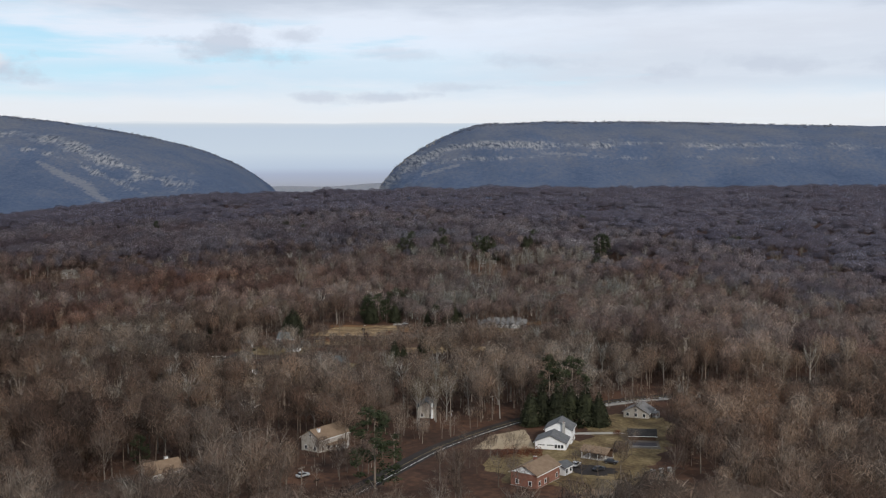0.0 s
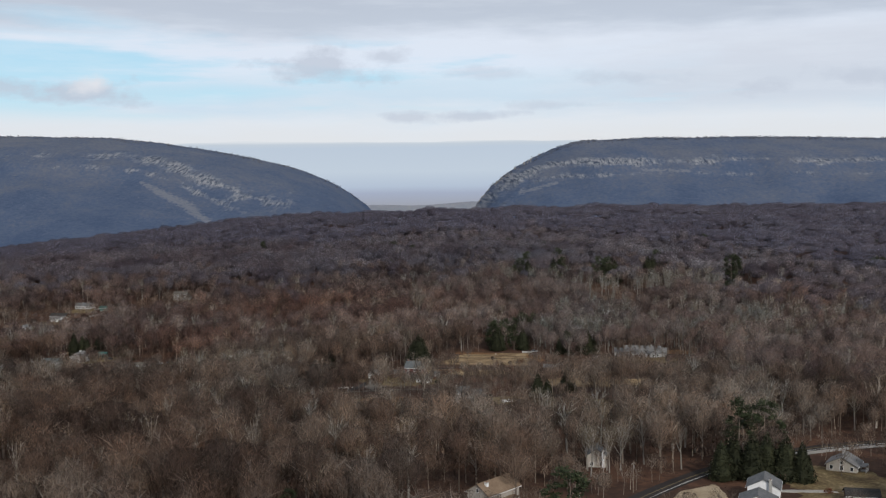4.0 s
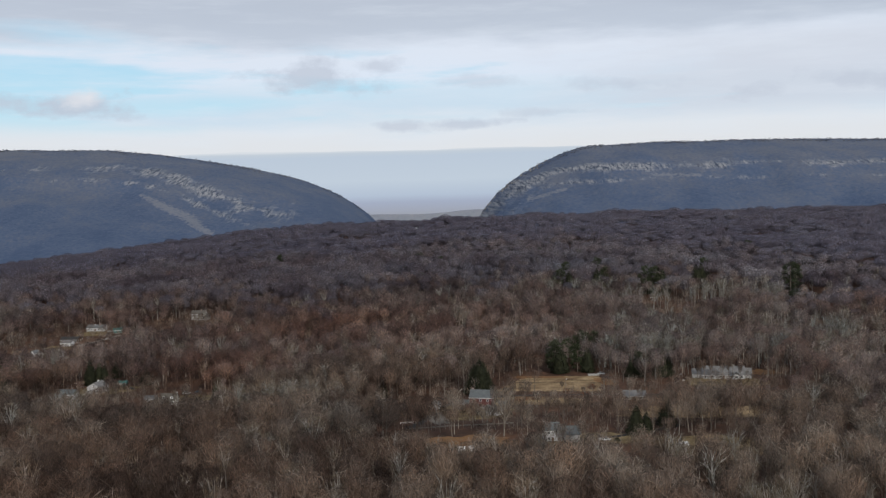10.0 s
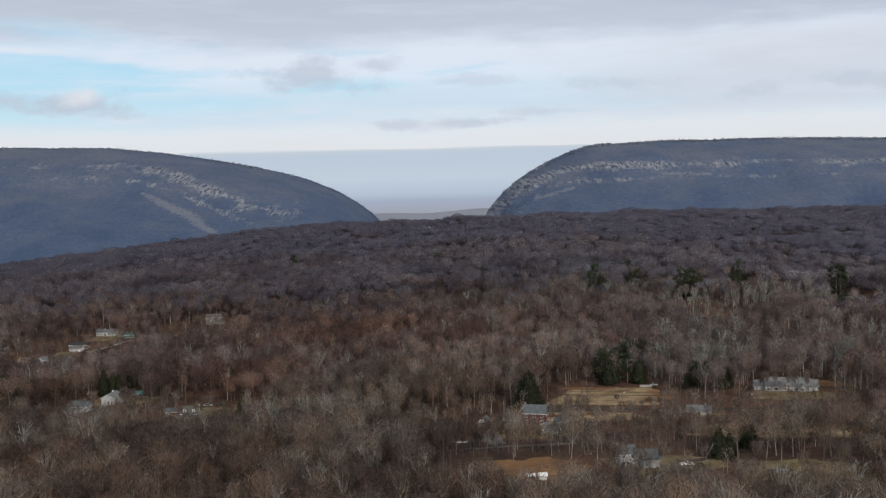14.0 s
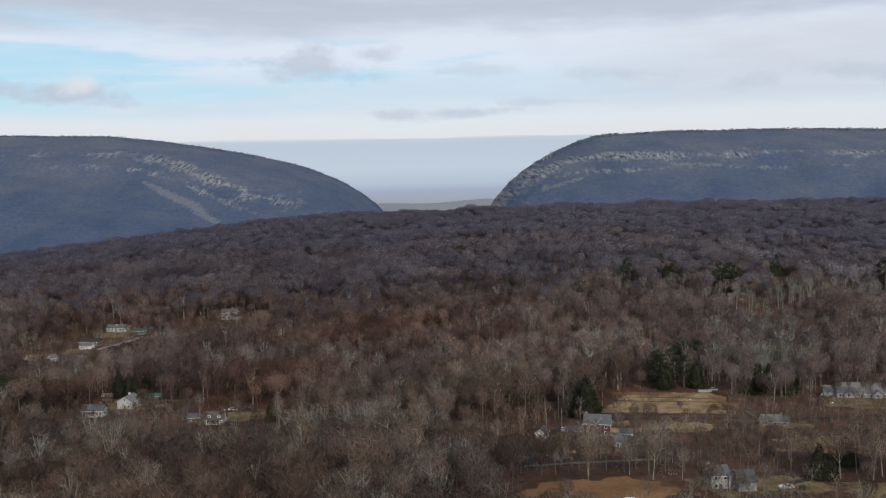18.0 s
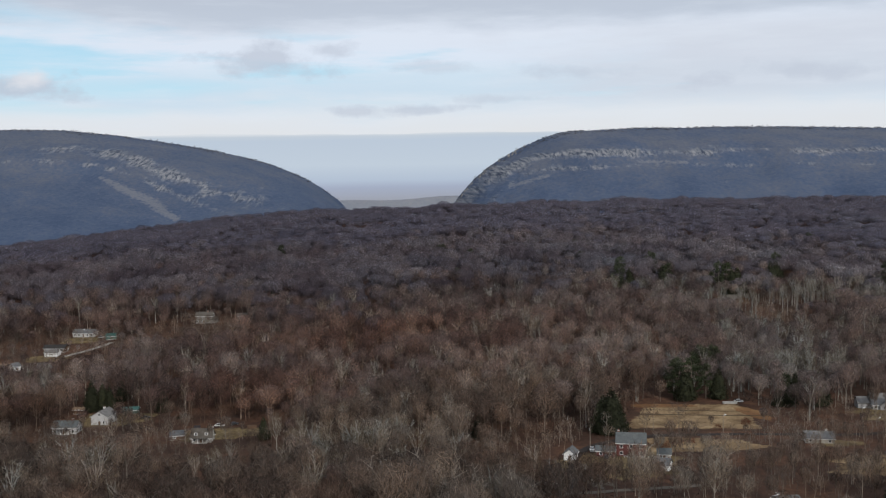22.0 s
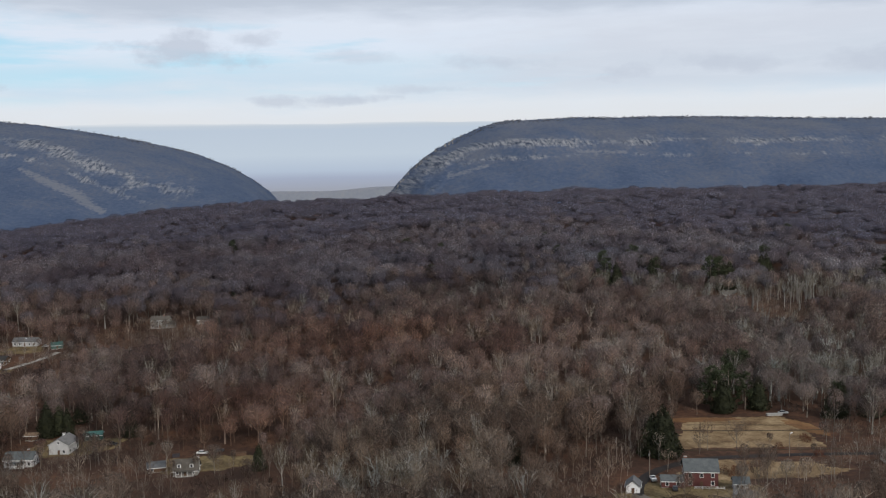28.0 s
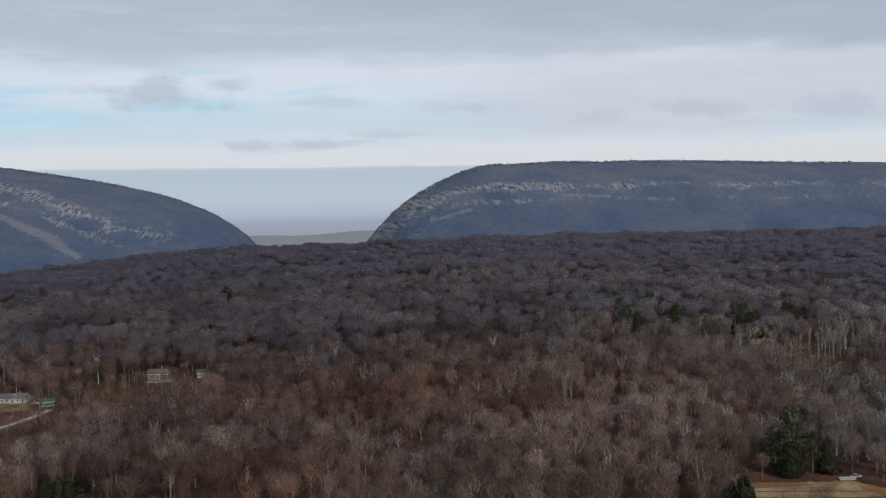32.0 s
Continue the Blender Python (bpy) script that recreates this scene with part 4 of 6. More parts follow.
def grow(name, label, y0, y1, gap, templates, rng, thin=0.0, small=(0.75, 1.2), category="woods", mats=None, shade=0.45, young=False, wavy=0, blend=0, vary=0.26, drops=(no_drop, no_drop)):
    wavy = wavy + 2 * blend
    x, y = scatter(y0 - wavy, y1 + wavy, gap, rng, wavy=wavy, blend=blend, drops=drops)
    if young:
        k = low_share(x, y) < 0.8
        x, y = x[k], y[k]
    if not young:
        k = rng.uniform(0, 1, len(x)) > 1.35 * (1 - low_share(x, y))
        x, y = x[k], y[k]
    k = rng.uniform(0, 1, len(x)) > thin * np.clip(0.5 + waves(x, y, 90, 5), 0, 1)
    x, y = x[k], y[k]
    sc = np.clip(1 + 0.14 * waves(x, y, 130, 9), 0.75, 1.3) * rng.uniform(small[0], small[1], len(x)) * (1 if young else low_share(x, y))
    # darker westward, paler eastward: a cloud shadow painted into the tone
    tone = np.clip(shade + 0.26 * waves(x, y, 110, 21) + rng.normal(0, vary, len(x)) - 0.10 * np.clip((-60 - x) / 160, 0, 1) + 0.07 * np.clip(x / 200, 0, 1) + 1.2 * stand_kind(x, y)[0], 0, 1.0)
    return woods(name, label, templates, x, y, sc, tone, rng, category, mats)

# ---- lots, drives and fields ----
plot("field", [(-10, 743), (35, 738), (27, 682), (-35, 691)], STRAW, "mown straw-coloured field among bare trees", seed=3)
strip("ditch", [(-22, 721), (8.7, 713.6), (42, 708.5)], 1.7, DITCH, "dark weedy ditch across a mown field", "ditch", 0.2)
strip("ditch", [(-14, 730), (12, 724), (34, 719)], 0.9, DITCH, "faint dark furrow across a mown field", "ditch", 0.2)
strip("ditch", [(-36, 689.5), (-10, 684), (20, 679.5), (48, 676)], 1.5, DITCH, "dark weedy ditch along a lane", "ditch", 0.2)
meadow("field", -3, 738, 17, 4.5, -8, RUST, "rusty bracken along the head of a field", seed=51, lift=0.16)
meadow("field", 34, 716, 5, 16, 8, RUST, "rusty bracken beside a field", seed=52, lift=0.16)
meadow("lawn", 104, 703, 26, 17, -8, LAWN, "olive winter lawn sloping before a large house", "lawn", seed=4)
meadow("field", 132, 735, 14, 10, 0, RUST, "bare orange-brown clearing", seed=5)
meadow("field", -60, 533, 27, 27, -10, RUST, "rusty brown meadow", seed=6, square=3)
meadow("field", 70, 605, 46, 19, -10, STRAW, "straw-coloured meadow behind a row of trees", seed=7, square=3)
meadow("lawn", 46, 520, 24, 26, 10, LAWN, "olive winter lawn with a small pavilion", "lawn", seed=8)
meadow("lawn", 6, 545, 17, 12, -20, LAWN, "yard beside a grey house", "lawn", seed=9)
meadow("lawn", 73, 322, 27, 36, -30, LAWN, "brown and olive yard round the houses", "lawn", seed=10)
meadow("lawn", 104, 374, 18, 20, 0, LAWN, "yard round a grey house", "lawn", lift=0.13, seed=11)
BLEACHED = material("bleached_grass", [(0.22, 0.165, 0.105), (0.32, 0.25, 0.165), (0.40, 0.325, 0.23)], 0.1, 0.95, 0.3, fine=12, coord="World")
plot("lot", [(49, 364), (63, 373), (62, 341), (39, 343)], BLEACHED, "bleached grass lot beside the road", "lot", 0.15, seed=12)
meadow("lawn", -222, 733, 22, 13, 0, LAWN, "yard with cars behind a small house", "lawn", seed=13)
meadow("lawn", -285, 778, 21, 16, 0, LAWN, "yard round a white house", "lawn", seed=14)
meadow("lawn", -50, 625, 24, 24, 0, LAWN, "yard before a red house", "lawn", seed=15)
meadow("lawn", -15, 655, 30, 14, -8, STRAW, "straw-coloured roadside grass", "field", lift=0.12, seed=16)
meadow("lawn", -366, 992, 14, 12, 0, LAWN, "green yard on a hillside", "lawn", seed=17)
meadow("lawn", -372, 936, 15, 9, 0, LAWN, "brown yard among bare trees", "lawn", seed=18)
meadow("field", 134, 1024, 12, 7, 0, LITTER, "leaf-covered clearing", seed=19)
meadow("lawn", -20, 350, 12, 10, 20, LITTER, "leafy brown yard among trees", "lawn", seed=20)
meadow("lawn", 46, 650, 11, 6, -10, LAWN, "yard round a low house", "lawn", seed=21)
meadow("field", 300, 610, 26, 9, 0, STRAW, "pale field strip", seed=22)
meadow("field", 224, 592, 14, 6, 0, STRAW, "pale field strip", seed=23)
meadow("lawn", 30, 398, 6, 5, 0, LITTER, "leafy brown yard among trees", "lawn", seed=24)
meadow("lawn", -12, 543, 12, 16, 25, LAWN, "yard round a grey house", "lawn", lift=0.15, seed=25)
meadow("driveway", 88, 362, 11, 1.6, -6, GRAVEL, "pale gravel strip across a yard", "driveway", lift=0.24, seed=42, square=3, clear=False)
meadow("lawn", 97, 349, 13, 15, 20, LAWN, "worn grass between the yards", "lawn", lift=0.12, seed=41)
CLEAR.extend([(137, 1016, 12, 12, 0), (-386, 894, 15, 10, 0), (-364, 896, 8, 9, 0), (-372, 946, 14, 9, 0), (-211, 631, 10, 7, 0), (-171, 657, 11, 7, 0), (16, 750, 16, 9, 0), (70, 372, 9, 9, 0), (62, 338, 8, 8, 0), (-226, 706, 14, 9, 0), (-292, 764, 14, 10, 0), (104, 715, 20, 10, -8), (-62, 312, 10, 8, 0), (-286, 1036, 9, 7, 0), (-17, 313, 9, 7, 0), (0, 676, 40, 6, -6), (64, 290, 22, 28, -38), (58, 268, 26, 24, 0), (92, 285, 12, 18, 0), (-2, 277, 9, 14, -25), (12, 300, 9, 15, -25), (29, 327, 9, 14, -35), (46, 350, 9, 12, -45), (34, 310, 9, 9, 0)])
road("lane", [(-80, 585), (-72, 605), (-67, 638), (-55, 660), (-30, 676), (18, 672), (60, 664), (120, 676)], 4.6, ASPHALT, "narrow asphalt lane along a field")
road("lane", [(96, 411), (122, 423.5), (150, 431), (220, 424), (300, 424)], 4.0, GRAVEL, "pale gravel verge behind trees")
road("driveway", [(-80, 585), (-60, 584), (-30, 588)], 3.4, WORN, "grey worn asphalt drive", 0.2)
meadow("driveway", -66, 612, 4.5, 22, 6, WORN, "wide grey drive between trees", "driveway", lift=0.22, seed=30, square=3)
meadow("driveway", 74, 311, 8, 6, -38, ASPHALT, "dark asphalt drive beside a carport", "driveway", lift=0.2, seed=31, square=3, clear=False)
road("driveway", [(-340, 980), (-350, 955), (-362, 940)], 4.0, GRAVEL, "pale drive on a hillside", 0.2)
road("driveway", [(9, 545), (22, 552), (45, 570)], 4.0, ASPHALT, "asphalt drive beside a grey house", 0.24)


# ---- houses ----
def gable_prism(bm, x0, x1, w, z0, z1, ridge):
    """Walls with gable ends: ridge along x."""
    a = [bm.verts.new(p) for p in ((x0, -w, z0), (x1, -w, z0), (x1, w, z0), (x0, w, z0), (x0, -w, z1), (x1, -w, z1), (x1, w, z1), (x0, w, z1), (x0, 0, ridge), (x1, 0, ridge))]
    for f in ((0, 1, 5, 4), (2, 3, 7, 6), (1, 2, 6, 9, 5), (3, 0, 4, 8, 7), (3, 2, 1, 0)):
        bm.faces.new([a[i] for i in f])
    return bm


def roof_slab(x0, x1, w, z1, ridge, side, over=0.45, thick=0.22):
    slope = (ridge - z1) / w
    e = w + over
    ze = z1 - over * slope
    bm = bmesh.new()
    v = [bm.verts.new(p) for dz in (0.03, thick) for p in ((x0 - over, side * e, ze + dz), (x1 + over, side * e, ze + dz), (x1 + over, 0, ridge + dz), (x0 - over, 0, ridge + dz))]
    for f in ((0, 1, 2, 3), (4, 5, 6, 7), (0, 1, 5, 4), (1, 2, 6, 5), (2, 3, 7, 6), (3, 0, 4, 7)):
        bm.faces.new([v[i] for i in f])
    bmesh.ops.recalc_face_normals(bm, faces=bm.faces)
    return bm


def window_on(parent, face, u, z, l, w, wide=1.0, high=1.3):
    """face: 'f' front (-y), 'b' back, 'l' and 'r' gable ends; u along the wall, z the middle."""
    def flat(dep0, dep1, a0, a1, b0, b1, bm):
        if face in "fb":
            s = -1 if face == "f" else 1
            y0, y1 = sorted((s * (w + dep0), s * (w + dep1)))
            return box(bm, a0, a1, y0, y1, b0, b1)
        s = -1 if face == "l" else 1
        x0, x1 = sorted((s * (l + dep0), s * (l + dep1)))
        return box(bm, x0, x1, a0, a1, b0, b1)
    bm = bmesh.new()
    h, k = wide / 2, high / 2
    for a0, a1, b0, b1 in ((u - h - 0.12, u - h, z - k, z + k), (u + h, u + h + 0.12, z - k, z + k), (u - h - 0.12, u + h + 0.12, z + k, z + k + 0.12), (u - h - 0.16, u + h + 0.16, z - k - 0.12, z - k)):
        flat(0.003, 0.07, a0, a1, b0, b1, bm)
    win = part("window", bm, TRIM, parent)
    part("pane", flat(0.003, 0.03, u - h, u + h, z - k, z + k, bmesh.new()), GLASS, win, "dark window glass")
    return win


def house(x, y, turn, length, width, wall_h, roof_h, wall, roof, label, windows="", storeys=1, chimney=None, door=None, garage=0, name="house", category="house", group="", sink=0.6, wings=(), dormers=(), porch=None, lift=0.0, garage_end=False):
    """A gabled house. windows: letters of the faces that have them; wings: (dx, dy, turn, l, w, h, roof_h)."""
    ob = thing(name, label, category, on_ground(x, y, turn, lift), group)
    l, w, ridge = length / 2, width / 2, wall_h + roof_h
    part("wall", gable_prism(bmesh.new(), -l, l, w, -sink, wall_h, ridge), wall, ob)
    for s in (-1, 1):
        part("roof", roof_slab(-l, l, w, wall_h, ridge, s), roof, ob)
    part("foundation", boxed(-l - 0.05, l + 0.05, -w - 0.05, w + 0.05, -sink - 0.8, 0.25), CONCRETE, ob)
    for s in (-1, 1):
        part("fascia", boxed(-l - 0.4, l + 0.4, s * (w + 0.47) - 0.06, s * (w + 0.47) + 0.06, wall_h - 0.45 * roof_h / w - 0.22, wall_h - 0.45 * roof_h / w), TRIM, ob)
    for face in windows:
        half, n = (l, max(2, int(length / 3.0))) if face in "fb" else (w, max(1, int(width / 3.2)))
        for fl in range(storeys):
            zc = 1.55 + fl * 2.7
            for i in range(n):
                u = -half + (i + 0.5) * 2 * half / n
                if face == door and fl == 0 and i == n // 2:
                    continue
                if garage and face == "f" and fl == 0:
                    continue
                if zc + 0.8 < wall_h:
                    window_on(ob, face, u, zc, l, w)
        if face in "lr" and roof_h > 2.2:
            window_on(ob, face, 0, wall_h + roof_h * 0.3, l, w, 0.8, 1.0)
    if door:
        s = 1 if door in "br" else -1
        if door in "fb":
            d = part("door", boxed(-0.5, 0.5, s * w - 0.06, s * w + 0.06, 0.05, 2.1), BROWNW, ob, "dark house door")
            part("handle", boxed(0.36, 0.42, s * (w + 0.09) - 0.03, s * (w + 0.09) + 0.03, 1.0, 1.12), STEEL, d)
            part("step", boxed(-0.9, 0.9, min(s * w, s * (w + 1.1)), max(s * w, s * (w + 1.1)), -0.5, 0.05), CONCRETE, ob)
        else:
            part("door", boxed(s * l - 0.06, s * l + 0.06, -0.5, 0.5, 0.05, 2.1), BROWNW, ob, "dark house door")
    for i in range(garage if garage_end else 0):
        g = part("garage_door", boxed(-l - 0.05, -l + 0.02, w - 3.4 - i * 3.2, w - 0.7 - i * 3.2, 0.05, 2.2), TRIM, ob, "white panelled garage door")
        for j in range(4):
            part("pane", boxed(-l - 0.075, -l - 0.053, w - 3.25 - i * 3.2 + j * 0.6, w - 2.8 - i * 3.2 + j * 0.6, 1.6, 1.95), GLASS, g)
    for i in range(3 if garage_end else 0):
        window_on(ob, "l", -w + 1.2 + i * 1.1, 1.5, l, w, 0.8, 1.2)
    for i in range(0 if garage_end else garage):
        g = part("garage_door", boxed(-l + 0.6 + i * 3.2, -l + 3.2 + i * 3.2, -w - 0.05, -w + 0.02, 0.05, 2.2), TRIM, ob, "white panelled garage door")
        for j in range(4):
            part("pane", boxed(-l + 0.75 + i * 3.2 + j * 0.6, -l + 1.2 + i * 3.2 + j * 0.6, -w - 0.075, -w - 0.053, 1.65, 2.0), GLASS, g)
    if chimney:
        cx, cy, cm = chimney
        top = ridge - abs(cy) * roof_h / w + 1.1 if abs(cy) < w else ridge + 0.6
        c = part("chimney", boxed(cx - 0.45, cx + 0.45, cy - 0.45, cy + 0.45, 0 if abs(cy) >= w or abs(cx) >= l else wall_h, top), cm, ob, "square chimney")
        part("cap", boxed(cx - 0.55, cx + 0.55, cy - 0.55, cy + 0.55, top, top + 0.15), CONCRETE, c)
        part("flue", tube(bmesh.new(), (cx, cy, top + 0.15), (cx, cy, top + 0.5), 0.16, 0.16, 8), BRICK, c)
    for dx, dy, dt, wl, ww, wh, wr in wings:
        m = pose(dx, dy, 0, 0, 0, dt)
        for nm, bm, mat in (("wing_wall", gable_prism(bmesh.new(), -wl / 2, wl / 2, ww / 2, -sink, wh, wh + wr), wall),
                            ("wing_roof", roof_slab(-wl / 2, wl / 2, ww / 2, wh, wh + wr, -1), roof), ("wing_roof", roof_slab(-wl / 2, wl / 2, ww / 2, wh, wh + wr, 1), roof)):
            part(nm, bm, mat, ob).matrix_basis = m
        for k, (fx, fu) in enumerate((("l", 0), ("r", 0))):
            win = window_on(ob, fx, fu, min(1.6, wh - 0.9), wl / 2, ww / 2, 1.3, 1.2)
            win.matrix_basis = m
    for dx, high in dormers:
        zb = wall_h + roof_h * 0.18
        yb = -w + w * 0.16
        d = part("dormer", bmesh.new(), wall, ob)
        bm = bmesh.new()
        vs = [bm.verts.new(p) for p in ((dx - 0.9, yb, zb), (dx + 0.9, yb, zb), (dx + 0.9, yb, zb + high), (dx, yb, zb + high + 0.7), (dx - 0.9, yb, zb + high),
                                        (dx - 0.9, yb + 2.2, zb), (dx + 0.9, yb + 2.2, zb), (dx + 0.9, yb + 2.2, zb + high), (dx, yb + 2.2, zb + high + 0.7), (dx - 0.9, yb + 2.2, zb + high))]
        for f in ((0, 1, 2, 3, 4), (1, 6, 7, 2), (5, 0, 4, 9), (9, 8, 7, 6, 5)):
            bm.faces.new([vs[i] for i in f])
        bm.to_mesh(d.data)
        bm.free()
        for s in (-1, 1):
            b2 = bmesh.new()
            q = [b2.verts.new(p) for dz in (0.02, 0.16) for p in ((dx + s * 1.12, yb - 0.2, zb + high - 0.18 + dz), (dx, yb - 0.2, zb + high + 0.7 + dz), (dx, yb + 2.3, zb + high + 0.7 + dz), (dx + s * 1.12, yb + 2.3, zb + high - 0.18 + dz))]
            for f in ((0, 1, 2, 3), (4, 5, 6, 7), (0, 1, 5, 4), (2, 3, 7, 6), (3, 0, 4, 7), (1, 2, 6, 5)):
                b2.faces.new([q[i] for i in f])
            bmesh.ops.recalc_face_normals(b2, faces=b2.faces)
            part("dormer_roof", b2, roof, d)
        part("frame", boxed(dx - 0.75, dx + 0.75, yb - 0.05, yb, zb + 0.25, zb + high), TRIM, d)
        part("pane", boxed(dx - 0.45, dx + 0.45, yb - 0.075, yb - 0.053, zb + 0.37, zb + high - 0.12), GLASS, d)
    if porch:
        face_y, pl, pd, ph = porch
        part("porch_roof", boxed(-pl / 2, pl / 2, face_y - pd, face_y, ph, ph + 0.18), roof, ob)
        part("porch_floor", boxed(-pl / 2, pl / 2, face_y - pd, face_y, -0.4, 0.2), CONCRETE, ob)
        for i in range(4):
            px = -pl / 2 + 0.15 + i * (pl - 0.3) / 3
            part("post", boxed(px - 0.08, px + 0.08, face_y - pd + 0.05, face_y - pd + 0.21, 0.2, ph), TRIM, ob)
    return ob


# by the road
house(54.0, 300.5, 50, 14, 9.0, 4.4, 2.2, BRICK, SHINGLE_TAN, "red brick house with tan roof and white gable", "lfr", 2, (2, 1.2, BRICK), "f")
house(64.0, 308.5, 50, 5, 4.5, 2.8, 0.8, WHITE, SHINGLE_GREY, "white sunroom wing with a row of windows", "flr", 1, name="sunroom", category="sunroom")
house(72.2, 352.2, 70, 9.0, 9.4, 5.3, 2.5, WHITE, SHINGLE_GREY, "white two-storey house with grey shingle roof", "fr", 2, (-4.96, -2.0, CONCRETE), "f")
house(67.6, 343.2, 70, 8.4, 10.6, 2.8, 2.3, WHITE, SHINGLE_GREY, "white two-car garage with grey gable roof", "f", 1, name="garage", category="garage", garage=2, garage_end=True)
house(112, 391, 58, 9, 10.0, 2.6, 2.6, CREAM, SHINGLE_PALE, "small tan house with pale grey roof among trees", "flr", 1, (2, 0.6, CONCRETE), "f", porch=(-5.25, 5, 2.4, 2.3))
house(-11, 352, 48, 15, 8.6, 5.0, 2.7, CREAM, SHINGLE_TAN, "cream house with brown roof and white chimney", "flr", 2, (-5.0, -1.5, WHITE), "f", porch=(-4.3, 9, 2.4, 2.7))
house(-61, 317, 35, 11, 8, 3.0, 2.6, CREAM, SHINGLE_TAN, "cream bungalow half hidden by bare trees", "flr", 1, (2, 0.5, WHITE), "f")
house(28, 402, 84, 9, 6.6, 4.6, 2.2, CREAM, SHINGLE_GREY, "tall cream house with chimney behind bare trees", "flr", 2, (-4.9, -2.2, WHITE), "f")
house(68, 274, -30, 9, 6, 2.5, 1.8, BROWNW, SHINGLE_TAN, "brown shed with tan roof", "f", 1, name="shed", category="shed", door="f")
gable = bpy.data.objects["house"]
bm = bmesh.new()
bm.faces.new([bm.verts.new(p) for p in ((-7.03, 4.5, 4.35), (-7.03, -4.5, 4.35), (-7.03, 0, 6.58))])
part("gable_panel", bm, WHITE, gable, "white gable siding")
# round the field
house(-42.5, 641, -14, 11.4, 8.6, 5.8, 3.0, REDW, SHINGLE_BLUE, "red clapboard farmhouse with slate-blue roof", "flr", 2, (-5, 0.8, BRICK), "f")
house(-53, 640, -14, 7.5, 5, 2.7, 1.2, REDW, SHINGLE_BLUE, "low red wing beside a farmhouse", "f", 1, name="outbuilding", category="outbuilding")
house(-31.5, 632, -14, 5, 4.5, 2.5, 1.5, GREYW, SHINGLE_BLUE, "small grey shed with slate roof", "f", 1, name="shed", category="shed", door="f")
house(-37.5, 614, -30, 7, 5, 2.6, 1.9, WHITE, SHINGLE_GREY, "white shed with grey gable roof", "fr", 1, name="shed", category="shed", door="f")
house(-67.5, 638, 70, 6, 4.6, 2.8, 1.8, WHITE, SHINGLE_GREY, "small white shed beside a drive", "lr", 1, name="shed", category="shed", door="l")
house(-17.0, 543, 3, 6.4, 8.0, 5.2, 2.3, GREYW, SHINGLE_BLUE, "large grey house with three stepped roofs", "flr", 2, (-3, 0.5, WHITE), "f",
      wings=((4.3, -1.8, 0, 3.4, 6.0, 5.2, 0.9), (7.8, -4.4, 0, 6.0, 8.6, 4.2, 2.5)))
house(33, 517, 6, 3.8, 2.6, 2.2, 0.6, BROWNW, PALEW, "small open pavilion with white roof", "", 1, name="pavilion", category="pavilion")
house(40, 654, -14, 11.5, 8, 2.4, 2.0, CREAM, SHINGLE_PALE, "long low cream house with pale roof", "flr", 1, (3, 0.5, CONCRETE), "f")
house(106, 719, -12, 24, 12, 2.7, 4.2, GREYW, SHINGLE_PALE, "large grey house with many gables on a rise", "flr", 1, (6, 0.5, CONCRETE), "f",
      wings=((-6.5, -5.2, 90, 4.0, 4.4, 2.5, 1.6), (7.5, -5.4, 90, 4.4, 5.0, 2.5, 1.9), (-14.5, 0.8, 0, 7, 7.6, 2.7, 2.3), (13.6, 1.0, 0, 5, 9, 2.8, 2.9)))
for sx, sy in ((-56, 520), (-51.5, 521)):
    house(sx, sy, 5, 2.6, 2.2, 1.9, 0.7, WHITE, TRIM, "small white hut in a meadow", "", 1, name="hut", category="hut", group="white huts")
# the valley
house(-228, 720, -3, 9.6, 7.6, 2.5, 3.4, DUNW, SHINGLE_BROWN, "grey-brown cape house with two white dormers", "flr", 1, (4.6, 0.4, CONCRETE), "f", dormers=((-2.5, 1.5), (2.5, 1.5)), porch=(-4.0, 7, 1.8, 2.3))
house(-241, 727, 10, 7, 5, 2.4, 1.6, BROWNW, SHINGLE_GREY, "brown shed with grey roof", "f", 1, name="shed", category="shed", door="f")
house(-288, 771, 80, 11, 9, 4.6, 2.5, PALEW, SHINGLE_PALE, "white gable-fronted house beside dark spruces", "lfr", 2, (2, 0.6, WHITE), "l")
house(-279, 790, 4, 8, 5, 2.6, 1.1, TEAL, TEAL, "teal metal shed behind a house", "", 1, name="shed", category="shed", door="f")
house(-301, 752, -5, 12, 8, 3.6, 2.3, PALEW, SHINGLE_BLUE, "white house with slate-blue roof", "flr", 1, (3, 0.5, BRICK), "f", porch=(-4, 6, 2, 2.4))
house(-308, 796, -5, 6, 4, 2.6, 0.7, BROWNW, SHINGLE_TAN, "open brown woodshed behind a yard", "", 1, name="shed", category="shed", door="f")
house(-366, 1005, -8, 16, 8, 3.0, 2.2, PALEW, SHINGLE_GREY, "white ranch house on a hillside", "flr", 1, (3, 0.6, BRICK), "f")
house(-344, 992, 20, 7, 5, 2.6, 1.6, TEAL, TEAL, "teal shed beside a yard", "", 1, name="shed", category="shed", door="f")
house(-372, 957, -8, 15, 8, 2.9, 1.8, BROWNW, SHINGLE_DARK, "dark-roofed house among trees", "flr", 1, None, "f")
house(-370, 943, -6, 9, 6, 2.9, 1.8, WHITE, SHINGLE_PALE, "white garage with pale roof", "f", 1, name="garage", category="garage", garage=2)
house(-382, 906, 60, 5, 5, 3.2, 1.9, WHITE, SHINGLE_GREY, "small white cottage among trees", "flr", 1, None, "f")
house(-392, 905, -4, 14, 8, 3, 2.0, CREAM, SHINGLE_TAN, "cream house with a tan roof", "flr", 1, None, "f")
